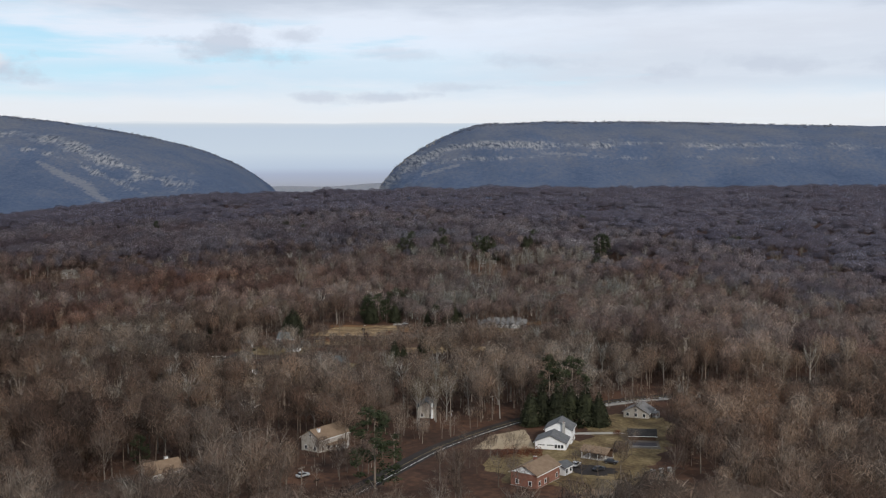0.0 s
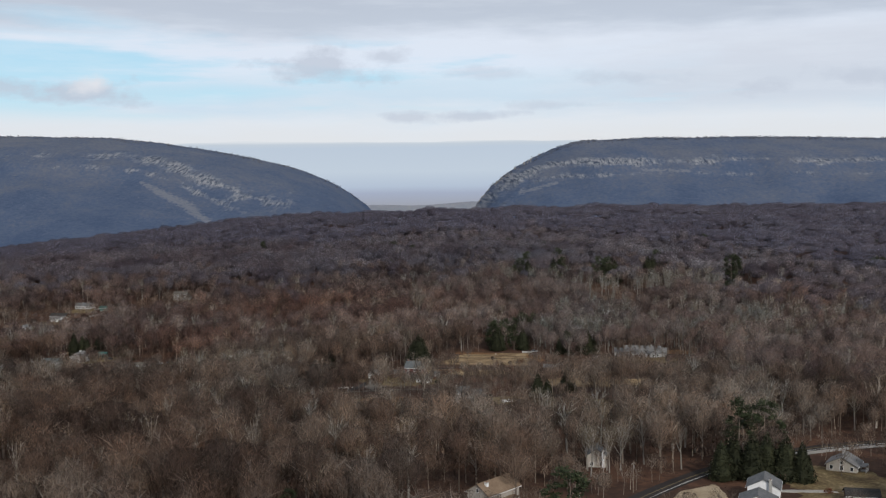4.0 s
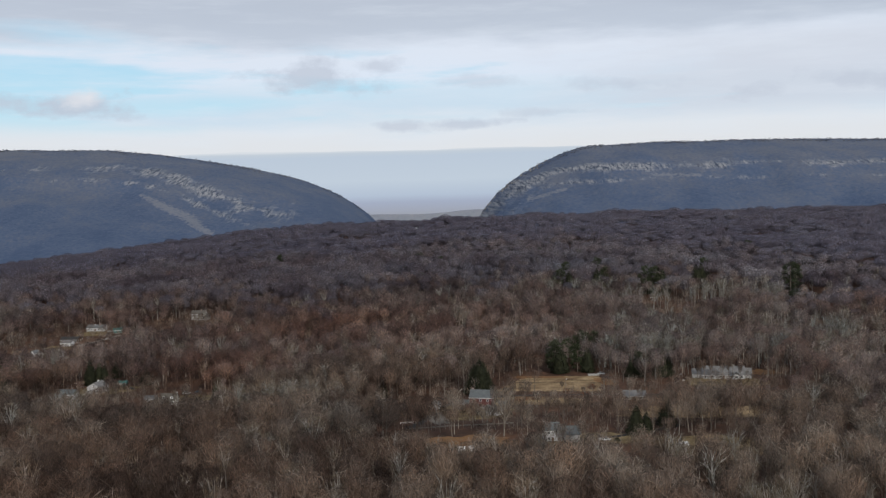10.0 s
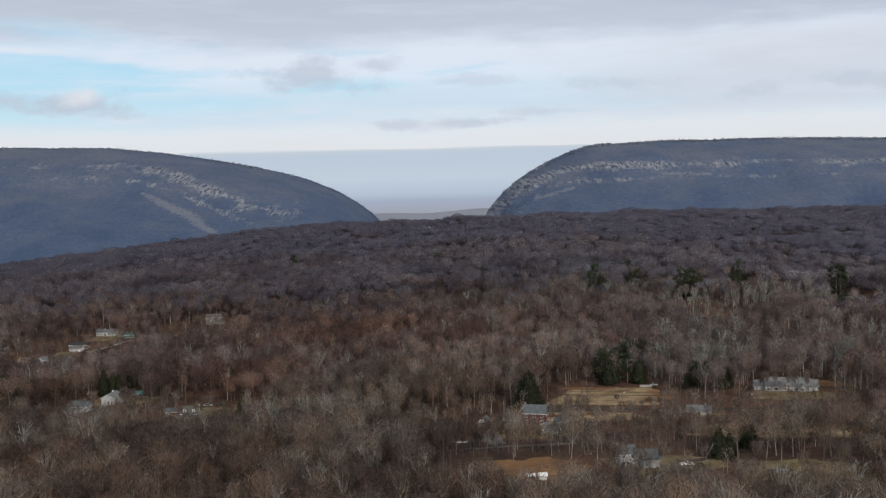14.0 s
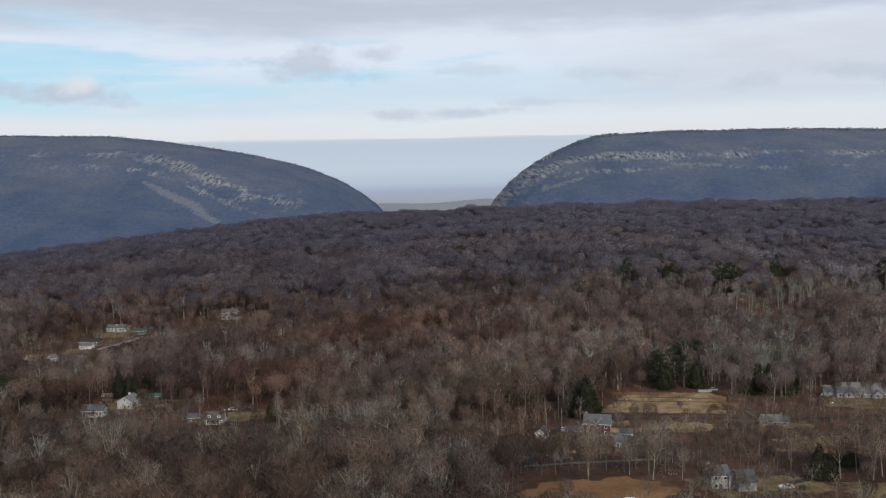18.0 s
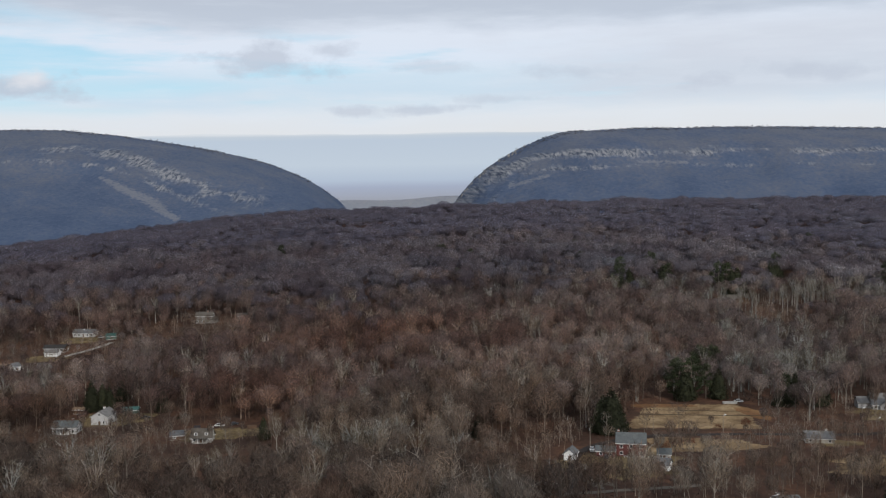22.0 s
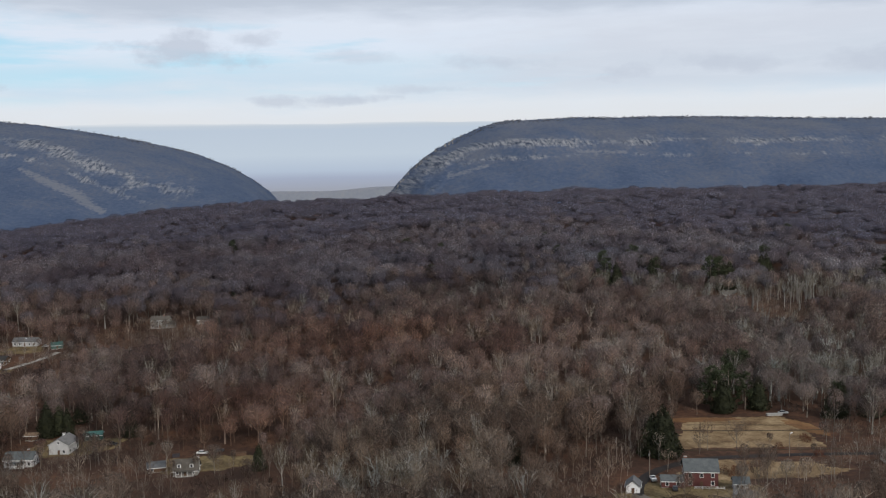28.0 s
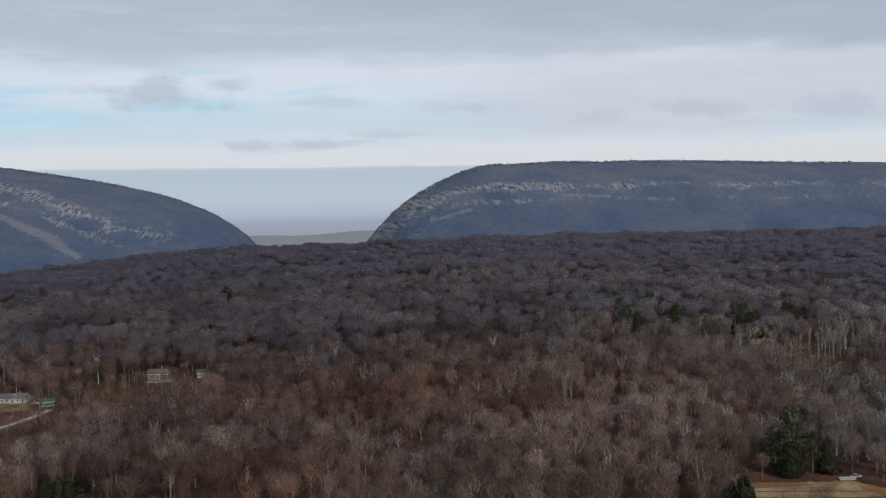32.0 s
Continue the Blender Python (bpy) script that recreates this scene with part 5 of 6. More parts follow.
house(-363, 905, 5, 8, 6, 2.8, 1.6, PALEW, SHINGLE_PALE, "white shed with pale roof", "f", 1, name="shed", category="shed", door="f")
house(-284, 1040, -6, 13, 8, 5.6, 2.4, DUNW, SHINGLE_BROWN, "weathered dun two-storey house with a brown roof", "flr", 2, (2, 0.6, BRICK), "f", wings=((7, -1, 0, 6, 6, 3.0, 1.8),))
house(-256, 1046, 10, 8, 6, 3, 1.8, DUNW, SHINGLE_BROWN, "dun outbuilding among trees", "f", 1, name="outbuilding", category="outbuilding")
house(136, 1033, -10, 16, 9, 3.2, 2.4, BROWNW, SHINGLE_BROWN, "dark brown wooden cabin with pale eaves on a rise", "flr", 1, (2, 0.5, CONCRETE), "f", wings=((2.5, -3.6, 90, 6, 10, 2.8, 2.6),))


def carport(x, y, turn):
    ob = thing("carport", "open carport with tan roof on white posts", "carport", on_ground(x, y, turn))
    part("floor_slab", boxed(-4.6, 4.6, -3.2, 3.2, -0.6, 0.25), CONCRETE, ob)
    for s in (-1, 1):
        part("roof", roof_slab(-4.5, 4.5, 3.0, 2.6, 3.8, s), SHINGLE_TAN, ob)
    for px in (-4.3, -1.4, 1.4, 4.3):
        for py in (-2.8, 2.8):
            part("post", boxed(px - 0.09, px + 0.09, py - 0.09, py + 0.09, 0.25, 2.6), TRIM, ob)
    part("back_wall", boxed(-4.4, 4.4, 2.5, 2.65, 0.25, 2.6), BROWNW, ob)


carport(79.5, 326.5, -38)


def pool(x, y, turn):
    ob = thing("swimming_pool", "covered swimming pool with dark cover and grey deck", "pool", on_ground(x, y, turn, 0.1))
    part("deck", boxed(-5.2, 5.2, -5.2, 5.0, -0.6, 0.25), WORN, ob)
    part("cover", boxed(-4.2, 4.2, -2.6, 2.2, 0.2, 0.33), COVER, ob, "dark pool cover")
    part("coping", boxed(-4.5, 4.5, -2.9, -2.6, 0.25, 0.36), CONCRETE, ob)


pool(100, 342, -12)
house(101.5, 350.5, -12, 9.5, 5, 2.3, 1.5, BROWNW, SHINGLE_DARK, "dark-roofed wooden pool house", "f", 1, name="pool_house", category="pool house", door="f")


def propane_tank(x, y, turn):
    ob = thing("propane_tank", "white rounded propane tank on feet", "tank", on_ground(x, y, turn))
    bm = bmesh.new()
    prof = [(-2.4, 0.05), (-2.3, 0.55), (-1.9, 0.95), (1.9, 0.95), (2.3, 0.55), (2.4, 0.05)]
    for (xa, ra), (xb, rb) in zip(prof, prof[1:]):
        tube(bm, (xa, 0, 1.4), (xb, 0, 1.4), ra, rb, 12)
    part("shell", bm, TRIM, ob)
    for px in (-1.4, 1.4):
        part("foot", boxed(px - 0.15, px + 0.15, -0.6, 0.6, -0.3, 0.7), CONCRETE, ob)
    part("valve_cap", tube(bmesh.new(), (0, 0, 2.3), (0, 0, 2.6), 0.25, 0.2, 8), STEEL, ob)


propane_tank(86, 288, 70)
house(90, 292, 60, 5, 2.6, 2.3, 0.5, TEAL, TEAL, "small teal metal garden shed", "", 1, name="shed", category="shed", door="f")


# ---- vehicles ----
def car(x, y, turn, paint_mat, label, kind="car", long=4.5, bed=False, lift=0.22):
    ob = thing(kind, label, kind.replace("_", " "), on_ground(x, y, turn, lift))
    h, w = long / 2, 0.9
    bm = boxed(-h, h, -w, w, 0.35, 0.95)
    bmesh.ops.bevel(bm, geom=bm.edges[:], offset=0.12, segments=2, affect="EDGES")
    part("body", bm, paint_mat, ob)
    c0, c1 = (-0.1, h * 0.55) if bed else (-h * 0.7, h * 0.45)
    bm = bmesh.new()
    v = [bm.verts.new(p) for p in ((c0, -w + 0.06, 0.95), (c1, -w + 0.06, 0.95), (c1, w - 0.06, 0.95), (c0, w - 0.06, 0.95), (c0 + 0.35, -w + 0.2, 1.5), (c1 - 0.6, -w + 0.2, 1.5), (c1 - 0.6, w - 0.2, 1.5), (c0 + 0.35, w - 0.2, 1.5))]
    for f in ((0, 1, 5, 4), (1, 2, 6, 5), (2, 3, 7, 6), (3, 0, 4, 7)):
        bm.faces.new([v[i] for i in f])
    part("windows", bm, GLASS, ob, "dark car glass")
    part("roof", boxed(c0 + 0.33, c1 - 0.58, -w + 0.18, w - 0.18, 1.49, 1.56), paint_mat, ob)
    if bed:
        for s in (-1, 1):
            part("bed_side", boxed(-h, -0.1, s * 0.86 - 0.05, s * 0.86 + 0.05, 0.95, 1.25), paint_mat, ob)
        part("tailgate", boxed(-h, -h + 0.08, -0.86, 0.86, 0.9, 1.25), paint_mat, ob)
    for s in (-1, 1):
        part("headlight", boxed(h - 0.03, h + 0.01, s * 0.6 - 0.18, s * 0.6 + 0.18, 0.65, 0.8), TRIM, ob)
        for px in (-h * 0.62, h * 0.62):
            wh = part("wheel", tube(bmesh.new(), (px, s * 0.72, 0.33), (px, s * 0.93, 0.33), 0.33, 0.33, 12), TYRE, ob)
            part("rim", tube(bmesh.new(), (px, s * 0.925, 0.33), (px, s * 0.945, 0.33), 0.19, 0.19, 10), STEEL, wh)


car(5, 537, 8, CAR_WHITE, "white pickup truck parked on a drive", "pickup_truck", 5.4, True)
car(-17, 313, 35, CAR_SILVER, "silver car parked under bare trees")
car(-225, 749, -10, CAR_WHITE, "white van parked in a yard", "van", 5.0)
car(-218, 751, 20, CAR_DARK, "black car parked in a yard")
car(58, 627, 10, CAR_BLUE, "dark blue car parked by a meadow")
car(76, 310, 30, CAR_DARK, "black car on an asphalt drive")
car(70, 316, 55, CAR_SILVER, "silver car beside a white sunroom")
car(-352, 996, 0, CAR_WHITE, "white car on a hillside yard")
car(-57, 648, 80, CAR_WHITE, "white truck beside a dark spruce", "pickup_truck", 5.4, True)
car(-54, 634, 70, CAR_DARK, "dark car beside a red farmhouse")
car(-268, 776, 5, CAR_DARK, "dark car on a winter lawn")
car(36, 741, -8, CAR_SILVER, "old silver car at a field edge")
car(-12, 565, 20, CAR_WHITE, "white car behind a grey house")
car(82, 318, -30, CAR_DARK, "dark car beside a carport")


# ---- poles, fences and small things ----
def utility_pole(x, y, turn, high=10.0, lamp=False):
    ob = thing("utility_pole", "weathered wooden utility pole with crossarm" if not lamp else "tall wooden pole with a white lamp", "utility pole", on_ground(x, y, turn), "utility poles")
    part("pole", tube(bmesh.new(), (0, 0, -0.5), (0, 0, high), 0.17, 0.12, 8), POLEWOOD, ob)
    if lamp:
        part("lamp_arm", tube(bmesh.new(), (0, 0, high - 0.4), (0.9, 0, high), 0.04, 0.04, 6), STEEL, ob)
        part("lamp_head", boxed(0.7, 1.4, -0.2, 0.2, high - 0.05, high + 0.2), TRIM, ob)
        return
    part("crossarm", boxed(-1.2, 1.2, -0.07, 0.07, high - 0.8, high - 0.6), POLEWOOD, ob)
    for i in (-1.05, -0.4, 0.4, 1.05):
        part("insulator", tube(bmesh.new(), (i, 0, high - 0.6), (i, 0, high - 0.38), 0.06, 0.05, 6), STEEL, ob)
    part("transformer", tube(bmesh.new(), (0.35, 0.1, high - 2.2), (0.35, 0.1, high - 1.3), 0.24, 0.24, 8), STEEL, ob)


for px, py, pt in ((53, 391, 45), (34, 363, 45), (12, 328, 45), (-16, 289, 45), (-62, 676, 80), (-57, 652, 80), (-82, 600, 60)):
    utility_pole(px, py, pt)
for px, py in ((66, 655), (70, 678), (-362, 985), (5, 671)):
    utility_pole(px, py, 20, 9.0, True)


def rail_fence(x, y, turn, long):
    ob = thing("rail_fence", "low white rail fence", "fence", on_ground(x, y, turn))
    n = int(long / 2.5)
    for i in range(n + 1):
        part("post", boxed(i * 2.5 - 0.06, i * 2.5 + 0.06, -0.06, 0.06, -0.6, 1.2), TRIM, ob)
    for z in (0.5, 0.95):
        part("rail", boxed(0, n * 2.5, -0.03, 0.03, z, z + 0.12), TRIM, ob)


rail_fence(-84, 600, 0, 7.5)
rail_fence(-47, 634, -14, 10)


def junk(x, y, turn, l, w, h, mat, name, label, category):
    ob = thing(name, label, category, on_ground(x, y, turn))
    bm = boxed(-l / 2, l / 2, -w / 2, w / 2, -0.2, h)
    bmesh.ops.bevel(bm, geom=bm.edges[:], offset=min(0.12, h * 0.2), segments=2, affect="EDGES")
    part("body", bm, mat, ob)
    part("lid", boxed(-l / 2 - 0.05, l / 2 + 0.05, -w / 2 - 0.05, w / 2 + 0.05, h, h + 0.08), mat, ob)


junk(-208, 742, 10, 4.5, 2, 1.4, BROWNW, "wood_pile", "brown stack of firewood", "wood pile")
junk(-236, 748, 0, 3, 2, 1.2, COVER, "trampoline_box", "dark covered box in a yard", "box")
junk(86, 334, -38, 4, 1.8, 1.1, COVER, "boat", "boat under a dark cover", "boat")
junk(92, 305, 20, 1.2, 1.2, 1.3, CONCRETE, "water_tank", "pale square water tank", "tank")
junk(95, 306, 20, 1.2, 1.2, 1.3, CONCRETE, "water_tank", "pale square water tank", "tank")
junk(98, 307, 20, 1.2, 1.2, 1.3, CREAM, "water_tank", "cream square water tank", "tank")
junk(31, 739.5, -5, 7, 2, 0.9, CONCRETE, "stone_wall", "low pale stone wall at a field edge", "wall")
junk(74, 648, 10, 3, 1.5, 1.0, BRICK, "wood_pile", "reddish stack of timber", "wood pile")
junk(96, 640, -10, 6, 1.6, 0.8, BROWNW, "wood_pile", "brown stack of timber", "wood pile")

# ---- single trees ----
def from_arrays(name, v, t, n, mat, parent, tone=0.5):
    me = bpy.data.meshes.new(name)
    used, inv = np.unique(t, return_inverse=True)
    me.from_pydata(v[used].tolist(), [], inv.reshape(-1, 3).tolist())
    me.materials.append(mat)
    me.attributes.new("tone", "FLOAT", "POINT").data.foreach_set("value", np.full(len(used), tone, np.float32))
    me.attributes.new("custom_normal", "FLOAT_VECTOR", "POINT").data.foreach_set("vector", np.ascontiguousarray(n[used, :3]).ravel())
    me.attributes.new("dense", "FLOAT", "POINT").data.foreach_set("value", np.ascontiguousarray(n[used, 3]))
    ob = new(name, me)
    ob.parent = parent
    return ob


def conifer(seed, high, wide, pine=False):
    """A trunk and a crown of drooping fans of needles in whorls."""
    r = random.Random(seed)
    ob = thing("conifer", "tall ragged white pine with dark green needles" if pine else "dense dark green cone-shaped spruce", "conifer", pose(0, 0, 0), "evergreens")
    part("trunk", tube(bmesh.new(), (0, 0, -0.8), (0, 0, high * 0.95), high * 0.016, 0.04, 7), POLEWOOD, ob)
    V, T = [], []

    def spray(p, size, flat):
        k = len(V)
        for _ in range(3):
            q = Vector((r.gauss(0, 1), r.gauss(0, 1), r.gauss(0, flat))).normalized() * size * r.uniform(0.5, 1.0)
            V.append(tuple(p + q))
        T.append((k, k + 1, k + 2))

    if pine:  # billows of needles round uneven limbs
        for i in range(44):
            f = 0.14 + 0.86 * ((i + r.random()) / 44) ** 0.85
            span = wide * max(0.12, (1 - ((f - 0.45) / 0.58) ** 2)) ** 0.6
            a, e = r.uniform(0, math.tau), span * r.uniform(0.25, 1.0) ** 0.6
            c, q = Vector((math.cos(a) * e, math.sin(a) * e, high * f * 0.96)), r.uniform(1.2, 2.3)
            for _ in range(52):
                d = Vector((r.gauss(0, 1), r.gauss(0, 1), r.gauss(0, 1))).normalized() * q * r.uniform(0.4, 1.0)
                spray(c + Vector((d.x, d.y, d.z * 0.5)), 0.75, 0.5)
    else:  # a close coat of drooping sprays over a dark heart
        bulge = [r.uniform(0.8, 1.15) for _ in range(7)]

        def girth(f, a):
            return wide * min(1.0, (1 - f) * 1.12) ** 0.85 * min(1.0, 0.75 + 3 * f) * (0.7 + 0.3 * bulge[int(a % math.tau)])

        for q in range(6):
            for j in range(9):
                f, a = 0.02 + 0.155 * q, j * math.tau / 9
                g = girth(f, a) * 0.84 * r.uniform(0.88, 1.1)
                V.append((math.cos(a) * g, math.sin(a) * g, high * f))
        T.extend(t for q in range(5) for j in range(9) for t in ((q * 9 + j, q * 9 + (j + 1) % 9, q * 9 + 9 + (j + 1) % 9), (q * 9 + j, q * 9 + 9 + (j + 1) % 9, q * 9 + 9 + j)))
        for i in range(980):
            f, a = 1 - (1 - 0.02) * r.random() ** 0.6, r.uniform(0, math.tau)
            g = girth(f, a) * r.uniform(0.8, 1.1)
            spray(Vector((math.cos(a) * g, math.sin(a) * g, high * f)), 0.75, 0.7)
    me = bpy.data.meshes.new("crown")
    me.from_pydata(V, [], T)
    me.materials.append(PINE if pine else NEEDLE)
    crown = new("crown", me)
    crown.parent = ob
    return ob


def place_set(kinds, spots):
    """Copies things to (kind, x, y, scale) spots; the patterns themselves take the first spot of their kind."""
    seen = set()
    r = random.Random(5)
    for k, x, y, s in spots:
        m = on_ground(x, y, r.uniform(0, 360)) @ Matrix.Diagonal((s, s, s * r.uniform(0.93, 1.07), 1))
        if k in seen:
            c = copy_thing(kinds[k], m)
            c.matrix_basis = m
        else:
            seen.add(k)
            kinds[k].matrix_basis = m
            CLEAR.append((x, y, 0.1, 0.1, 0))
    for k, x, y, s in spots:
        CLEAR.append((x, y, 1.5, 1.5, 0))


SPRUCE = {"s1": conifer(1, 14, 5.0), "s2": conifer(2, 14, 4.4), "p1": conifer(3, 22, 6.5, True), "p2": conifer(4, 22, 5.4, True)}
CONIFER_SPOTS = [("p1", 5, 290, 1.18), ("p2", 76, 392, 1.1), ("p1", 86, 396, 1.05), ("s1", 66, 378, 0.95), ("s2", 71, 381, 1.1), ("s1", 76.5, 378, 1.2), ("s2", 82, 380, 1.15), ("s1", 87, 377, 1.1), ("s2", 91.5, 374, 1.0),
                 ("s1", -99, 690, 0.95), ("s2", -42, 681, 1.55), ("s2", -40, 684, 1.4), ("s1", -45, 684, 1.3),
                 ("p1", 9, 760, 0.9), ("p2", 9, 753, 0.95), ("p1", 17, 758, 0.95), ("p2", 23, 753, 0.8), ("s1", 29, 752, 1.1), ("s2", 10, 749, 1.1), ("s1", 13, 752, 1.0),
                 ("s1", 71, 728, 1.25), ("s2", 76, 731, 0.9), ("s1", 57, 730, 1.05), ("s2", 52, 729, 0.8), ("p2", 58, 735, 0.7),
                 ("s1", 21, 550, 0.95), ("s2", 38, 569, 1.05), ("s1", 26, 553, 0.7),
                 ("p1", -349, 756, 1.15), ("p2", -357, 762, 1.1), ("s1", -342, 750, 1.6), ("s2", -352, 749, 1.4), ("s2", -302, 798, 1.2), ("s1", -297, 802, 1.1), ("s2", -293, 800, 0.9), ("s1", -262, 790, 0.9), ("s2", -199, 716, 0.75),
                 ("p1", 52, 1083, 1.1), ("p2", 59, 1100, 1.0), ("s1", 60, 1080, 1.5), ("s2", 85, 1070, 1.7), ("p1", 99, 1110, 0.75), ("p2", 10, 1120, 0.7), ("p1", -80, 1130, 0.8), ("p1", 130, 1062, 1.2), ("p2", 138, 1066, 1.25), ("s1", 146, 1064, 1.7),
                 ("p1", 226, 940, 1.05), ("p2", 233, 946, 0.9), ("p1", 380, 1000, 1.0), ("p2", 389, 1004, 0.9), ("s1", 190, 966, 1.1), ("s2", 186, 975, 0.9), ("s1", 205, 1000, 0.9),
                 ("p2", 26, 784, 0.85), ("p1", 37, 790, 0.8), ("s1", 66, 1113, 1.0), ("s2", 147, 1088, 1.5), ("s1", 184, 1090, 1.6), ("s2", 190, 1094, 1.7),
                 ("p1", 289, 643, 0.5), ("p2", 300, 650, 0.55), ("s1", 308, 650, 0.7), ("s2", 182, 617, 0.7), ("s1", 174, 612, 0.6), ("s2", 68, 748, 1.0), ("s1", -292, 822, 0.9),
                 ("s1", -238, 1099, 1.0), ("s2", -60, 1190, 1.0), ("s1", 286, 1238, 1.1), ("s2", 202, 1118, 1.0), ("p1", 448, 1161, 0.8), ("s1", 330, 1500, 1.2), ("s2", -150, 1500, 1.1), ("p1", -70, 330, 0.5), ("s2", -92, 352, 0.7),
                 ("s2", -292, 1422, 1.10), ("p2", -196, 1466, 0.90), ("s1", 122, 1527, 1.20), ("s2", 216, 1468, 1.10), ("p2", 406, 1443, 0.90), ("p1", -86, 1290, 1.15), ("p2", 63, 1128, 1.1), ("s1", 94, 1122, 1.45), ("p1", 55, 1305, 1.0), ("s1", 66, 1295, 1.4),
                 ("p1", 199, 1118, 1.15), ("p1", 246, 1005, 1.5), ("p2", 252, 1011, 1.35), ("p1", 282, 1245, 1.05), ("s2", 150, 1128, 1.4), ("s1", 5, 1325, 1.4), ("p2", -62, 1220, 1.05), ("s2", 83, 1228, 1.4), ("p1", 90, 1235, 1.0), ("s1", 75, 1240, 1.4),
                 ("p1", 100, 1163, 1.05), ("p2", -258, 1354, 1.05), ("p1", 316, 1214, 1.05), ("p2", 96, 1092, 1.05), ("s1", 141, 1062, 1.5), ("s2", 134, 1066, 1.45), ("p1", 32, 790, 1.05), ("p2", 41, 797, 1.0), ("s1", 225, 1125, 1.4), ("s2", 60, 1180, 1.4), ("p2", 40, 1190, 1.0)]
place_set(SPRUCE, CONIFER_SPOTS)


def hardwood(seed, label, bark=None, **kw):
    v, t, s, n = bare_tree(seed, **kw)
    ob = thing("tree", label, "tree", pose(0, 0, 0), "bare trees")
    tone = random.Random(seed).uniform(0.2, 0.6) if bark is None else 0.8
    from_arrays("trunk", v, t[s == 0], n, bark or BARK, ob, tone)
    from_arrays("crown", v, t[s == 1], n, TWIG if bark is None else TWIG_DULL, ob, tone)
    if kw.get("mass"):
        from_arrays("twig_veil", v, t[s == 2], n, VEIL, ob, tone)
    return ob


HARD = {"a": hardwood(11, "leafless broad-crowned grey-brown tree", limbs=10, twigs=460, mass=0.85, height=17, spread=6.2, twig_wide=0.11, sides=6),
        "b": hardwood(12, "leafless brown tree with a rounded crown", limbs=9, twigs=420, mass=0.85, height=16, spread=5.8, twig_wide=0.11, sides=6),
        "c": hardwood(13, "slim leafless tree with a pale trunk", limbs=8, twigs=300, mass=0.85, height=19, spread=4.8, twig_wide=0.11, sides=6, slim=0.8),
        "d": hardwood(14, "spreading leafless tree with bare forked limbs", limbs=14, twigs=300, height=15, spread=6.4, twig_wide=0.10, sides=6, subs=5, branch=0.1, stout=0.85),
        "e": hardwood(15, "tall leafless tree with pale upright limbs", limbs=9, twigs=320, mass=0.8, height=20, spread=5.6, twig_wide=0.11, sides=6, slim=0.5)}
HARD["f"] = hardwood(16, "leafless tree with bright pale forked limbs", PALE_BARK, limbs=14, twigs=300, height=19, spread=5.8, twig_wide=0.13, sides=6, subs=5, branch=0.14, stout=1.05)
HARD["g"] = hardwood(17, "slender leafless birch-like tree with pale limbs", PALE_BARK, limbs=11, twigs=260, height=20, spread=4.6, twig_wide=0.13, sides=6, slim=0.4, subs=4, branch=0.14, stout=1.05)
tree_rng = random.Random(77)
TREE_SPOTS = [("f", -215, 633, 0.72), ("g", -207, 635, 0.75), ("f", -177, 665, 0.85), ("g", -170, 656, 0.9), ("f", -161, 654, 0.85), ("g", -181, 660, 0.9), ("g", -177, 679, 1.0), ("f", -167, 819, 1.1), ("g", -157, 681, 0.95), ("g", -214, 807, 1.0), ("f", 64, 468, 0.9), ("e", 25, 303, 0.6), ("d", 37.4, 311.5, 0.62), ("b", 81.6, 304.7, 0.7), ("e", 106.9, 303.8, 0.7), ("d", 47.6, 302.6, 0.5), ("g", -160, 690, 1.0), ("f", -141, 676, 0.9), ("g", -188, 675, 1.0), ("f", -166, 672, 0.9), ("g", -249, 929, 1.0), ("f", -256, 866, 1.0), ("d", -11, 683, 1.0), ("d", -27, 681, 0.6), ("b", 5, 688, 0.35), ("a", 15, 671, 0.3), ("d", 8, 668, 0.4)]
TREE_SPOTS += [("ce"[i % 2], -86 + i * 3.3 + tree_rng.uniform(-1, 1), 578 + tree_rng.uniform(-4, 3), tree_rng.uniform(0.5, 0.7)) for i in range(20)]
TREE_SPOTS += [("cbea"[i % 4], -14 + i * 2.6 + tree_rng.uniform(-1, 1), 588 + (i % 3) * 4 + tree_rng.uniform(-2, 2), tree_rng.uniform(0.55, 0.75)) for i in range(34)]
TREE_SPOTS += [("c" if 85 < x < 123 and y > 700 else "d" if y < 400 else "abde"[i % 4], x + tree_rng.uniform(-2, 2), y + tree_rng.uniform(-2, 2), tree_rng.uniform(0.6, 0.9)) for i, (x, y) in enumerate(
    [(74, 303), (70, 298), (88, 322), (93, 326), (50, 318), (42, 322), (36, 318), (33, 308), (112, 345), (118, 352), (122, 365), (106, 380), (125, 385), (96, 300), (40, 296), (30, 297), (45, 286), 
     (60, 540), (52, 505), (38, 500), (30, 530), (58, 522), (66, 530), (45, 545), (-58, 556), (-72, 520), (-45, 515), (92, 712), (98, 710), (110, 712), (116, 708), (122, 716), (86, 706), (-218, 716), (-240, 718), (-235, 714),
     (-262, 772), (-255, 765), (-248, 768), (-275, 790), (-280, 770), (-318, 775), (-340, 990), (-36, 617), (-30, 622), (-55, 615), (-45, 652), (-24, 640), (-20, 634), (-21, 531), (-13, 527), (-7, 524), (-17, 522), (-25, 535), (-3, 529), (34, 641), (40, 640), (47, 641), (90, 704), (100, 702), (106, 704), (113, 703)])]
TREE_SPOTS += [("dcbe"[i % 4], -318 + 8.4 * i + tree_rng.uniform(-2, 2), 738 + 0.6 * ((i * 7) % 11) - 22 * (i > 8) + tree_rng.uniform(-2, 2), tree_rng.uniform(0.42, 0.66)) for i in range(14)]
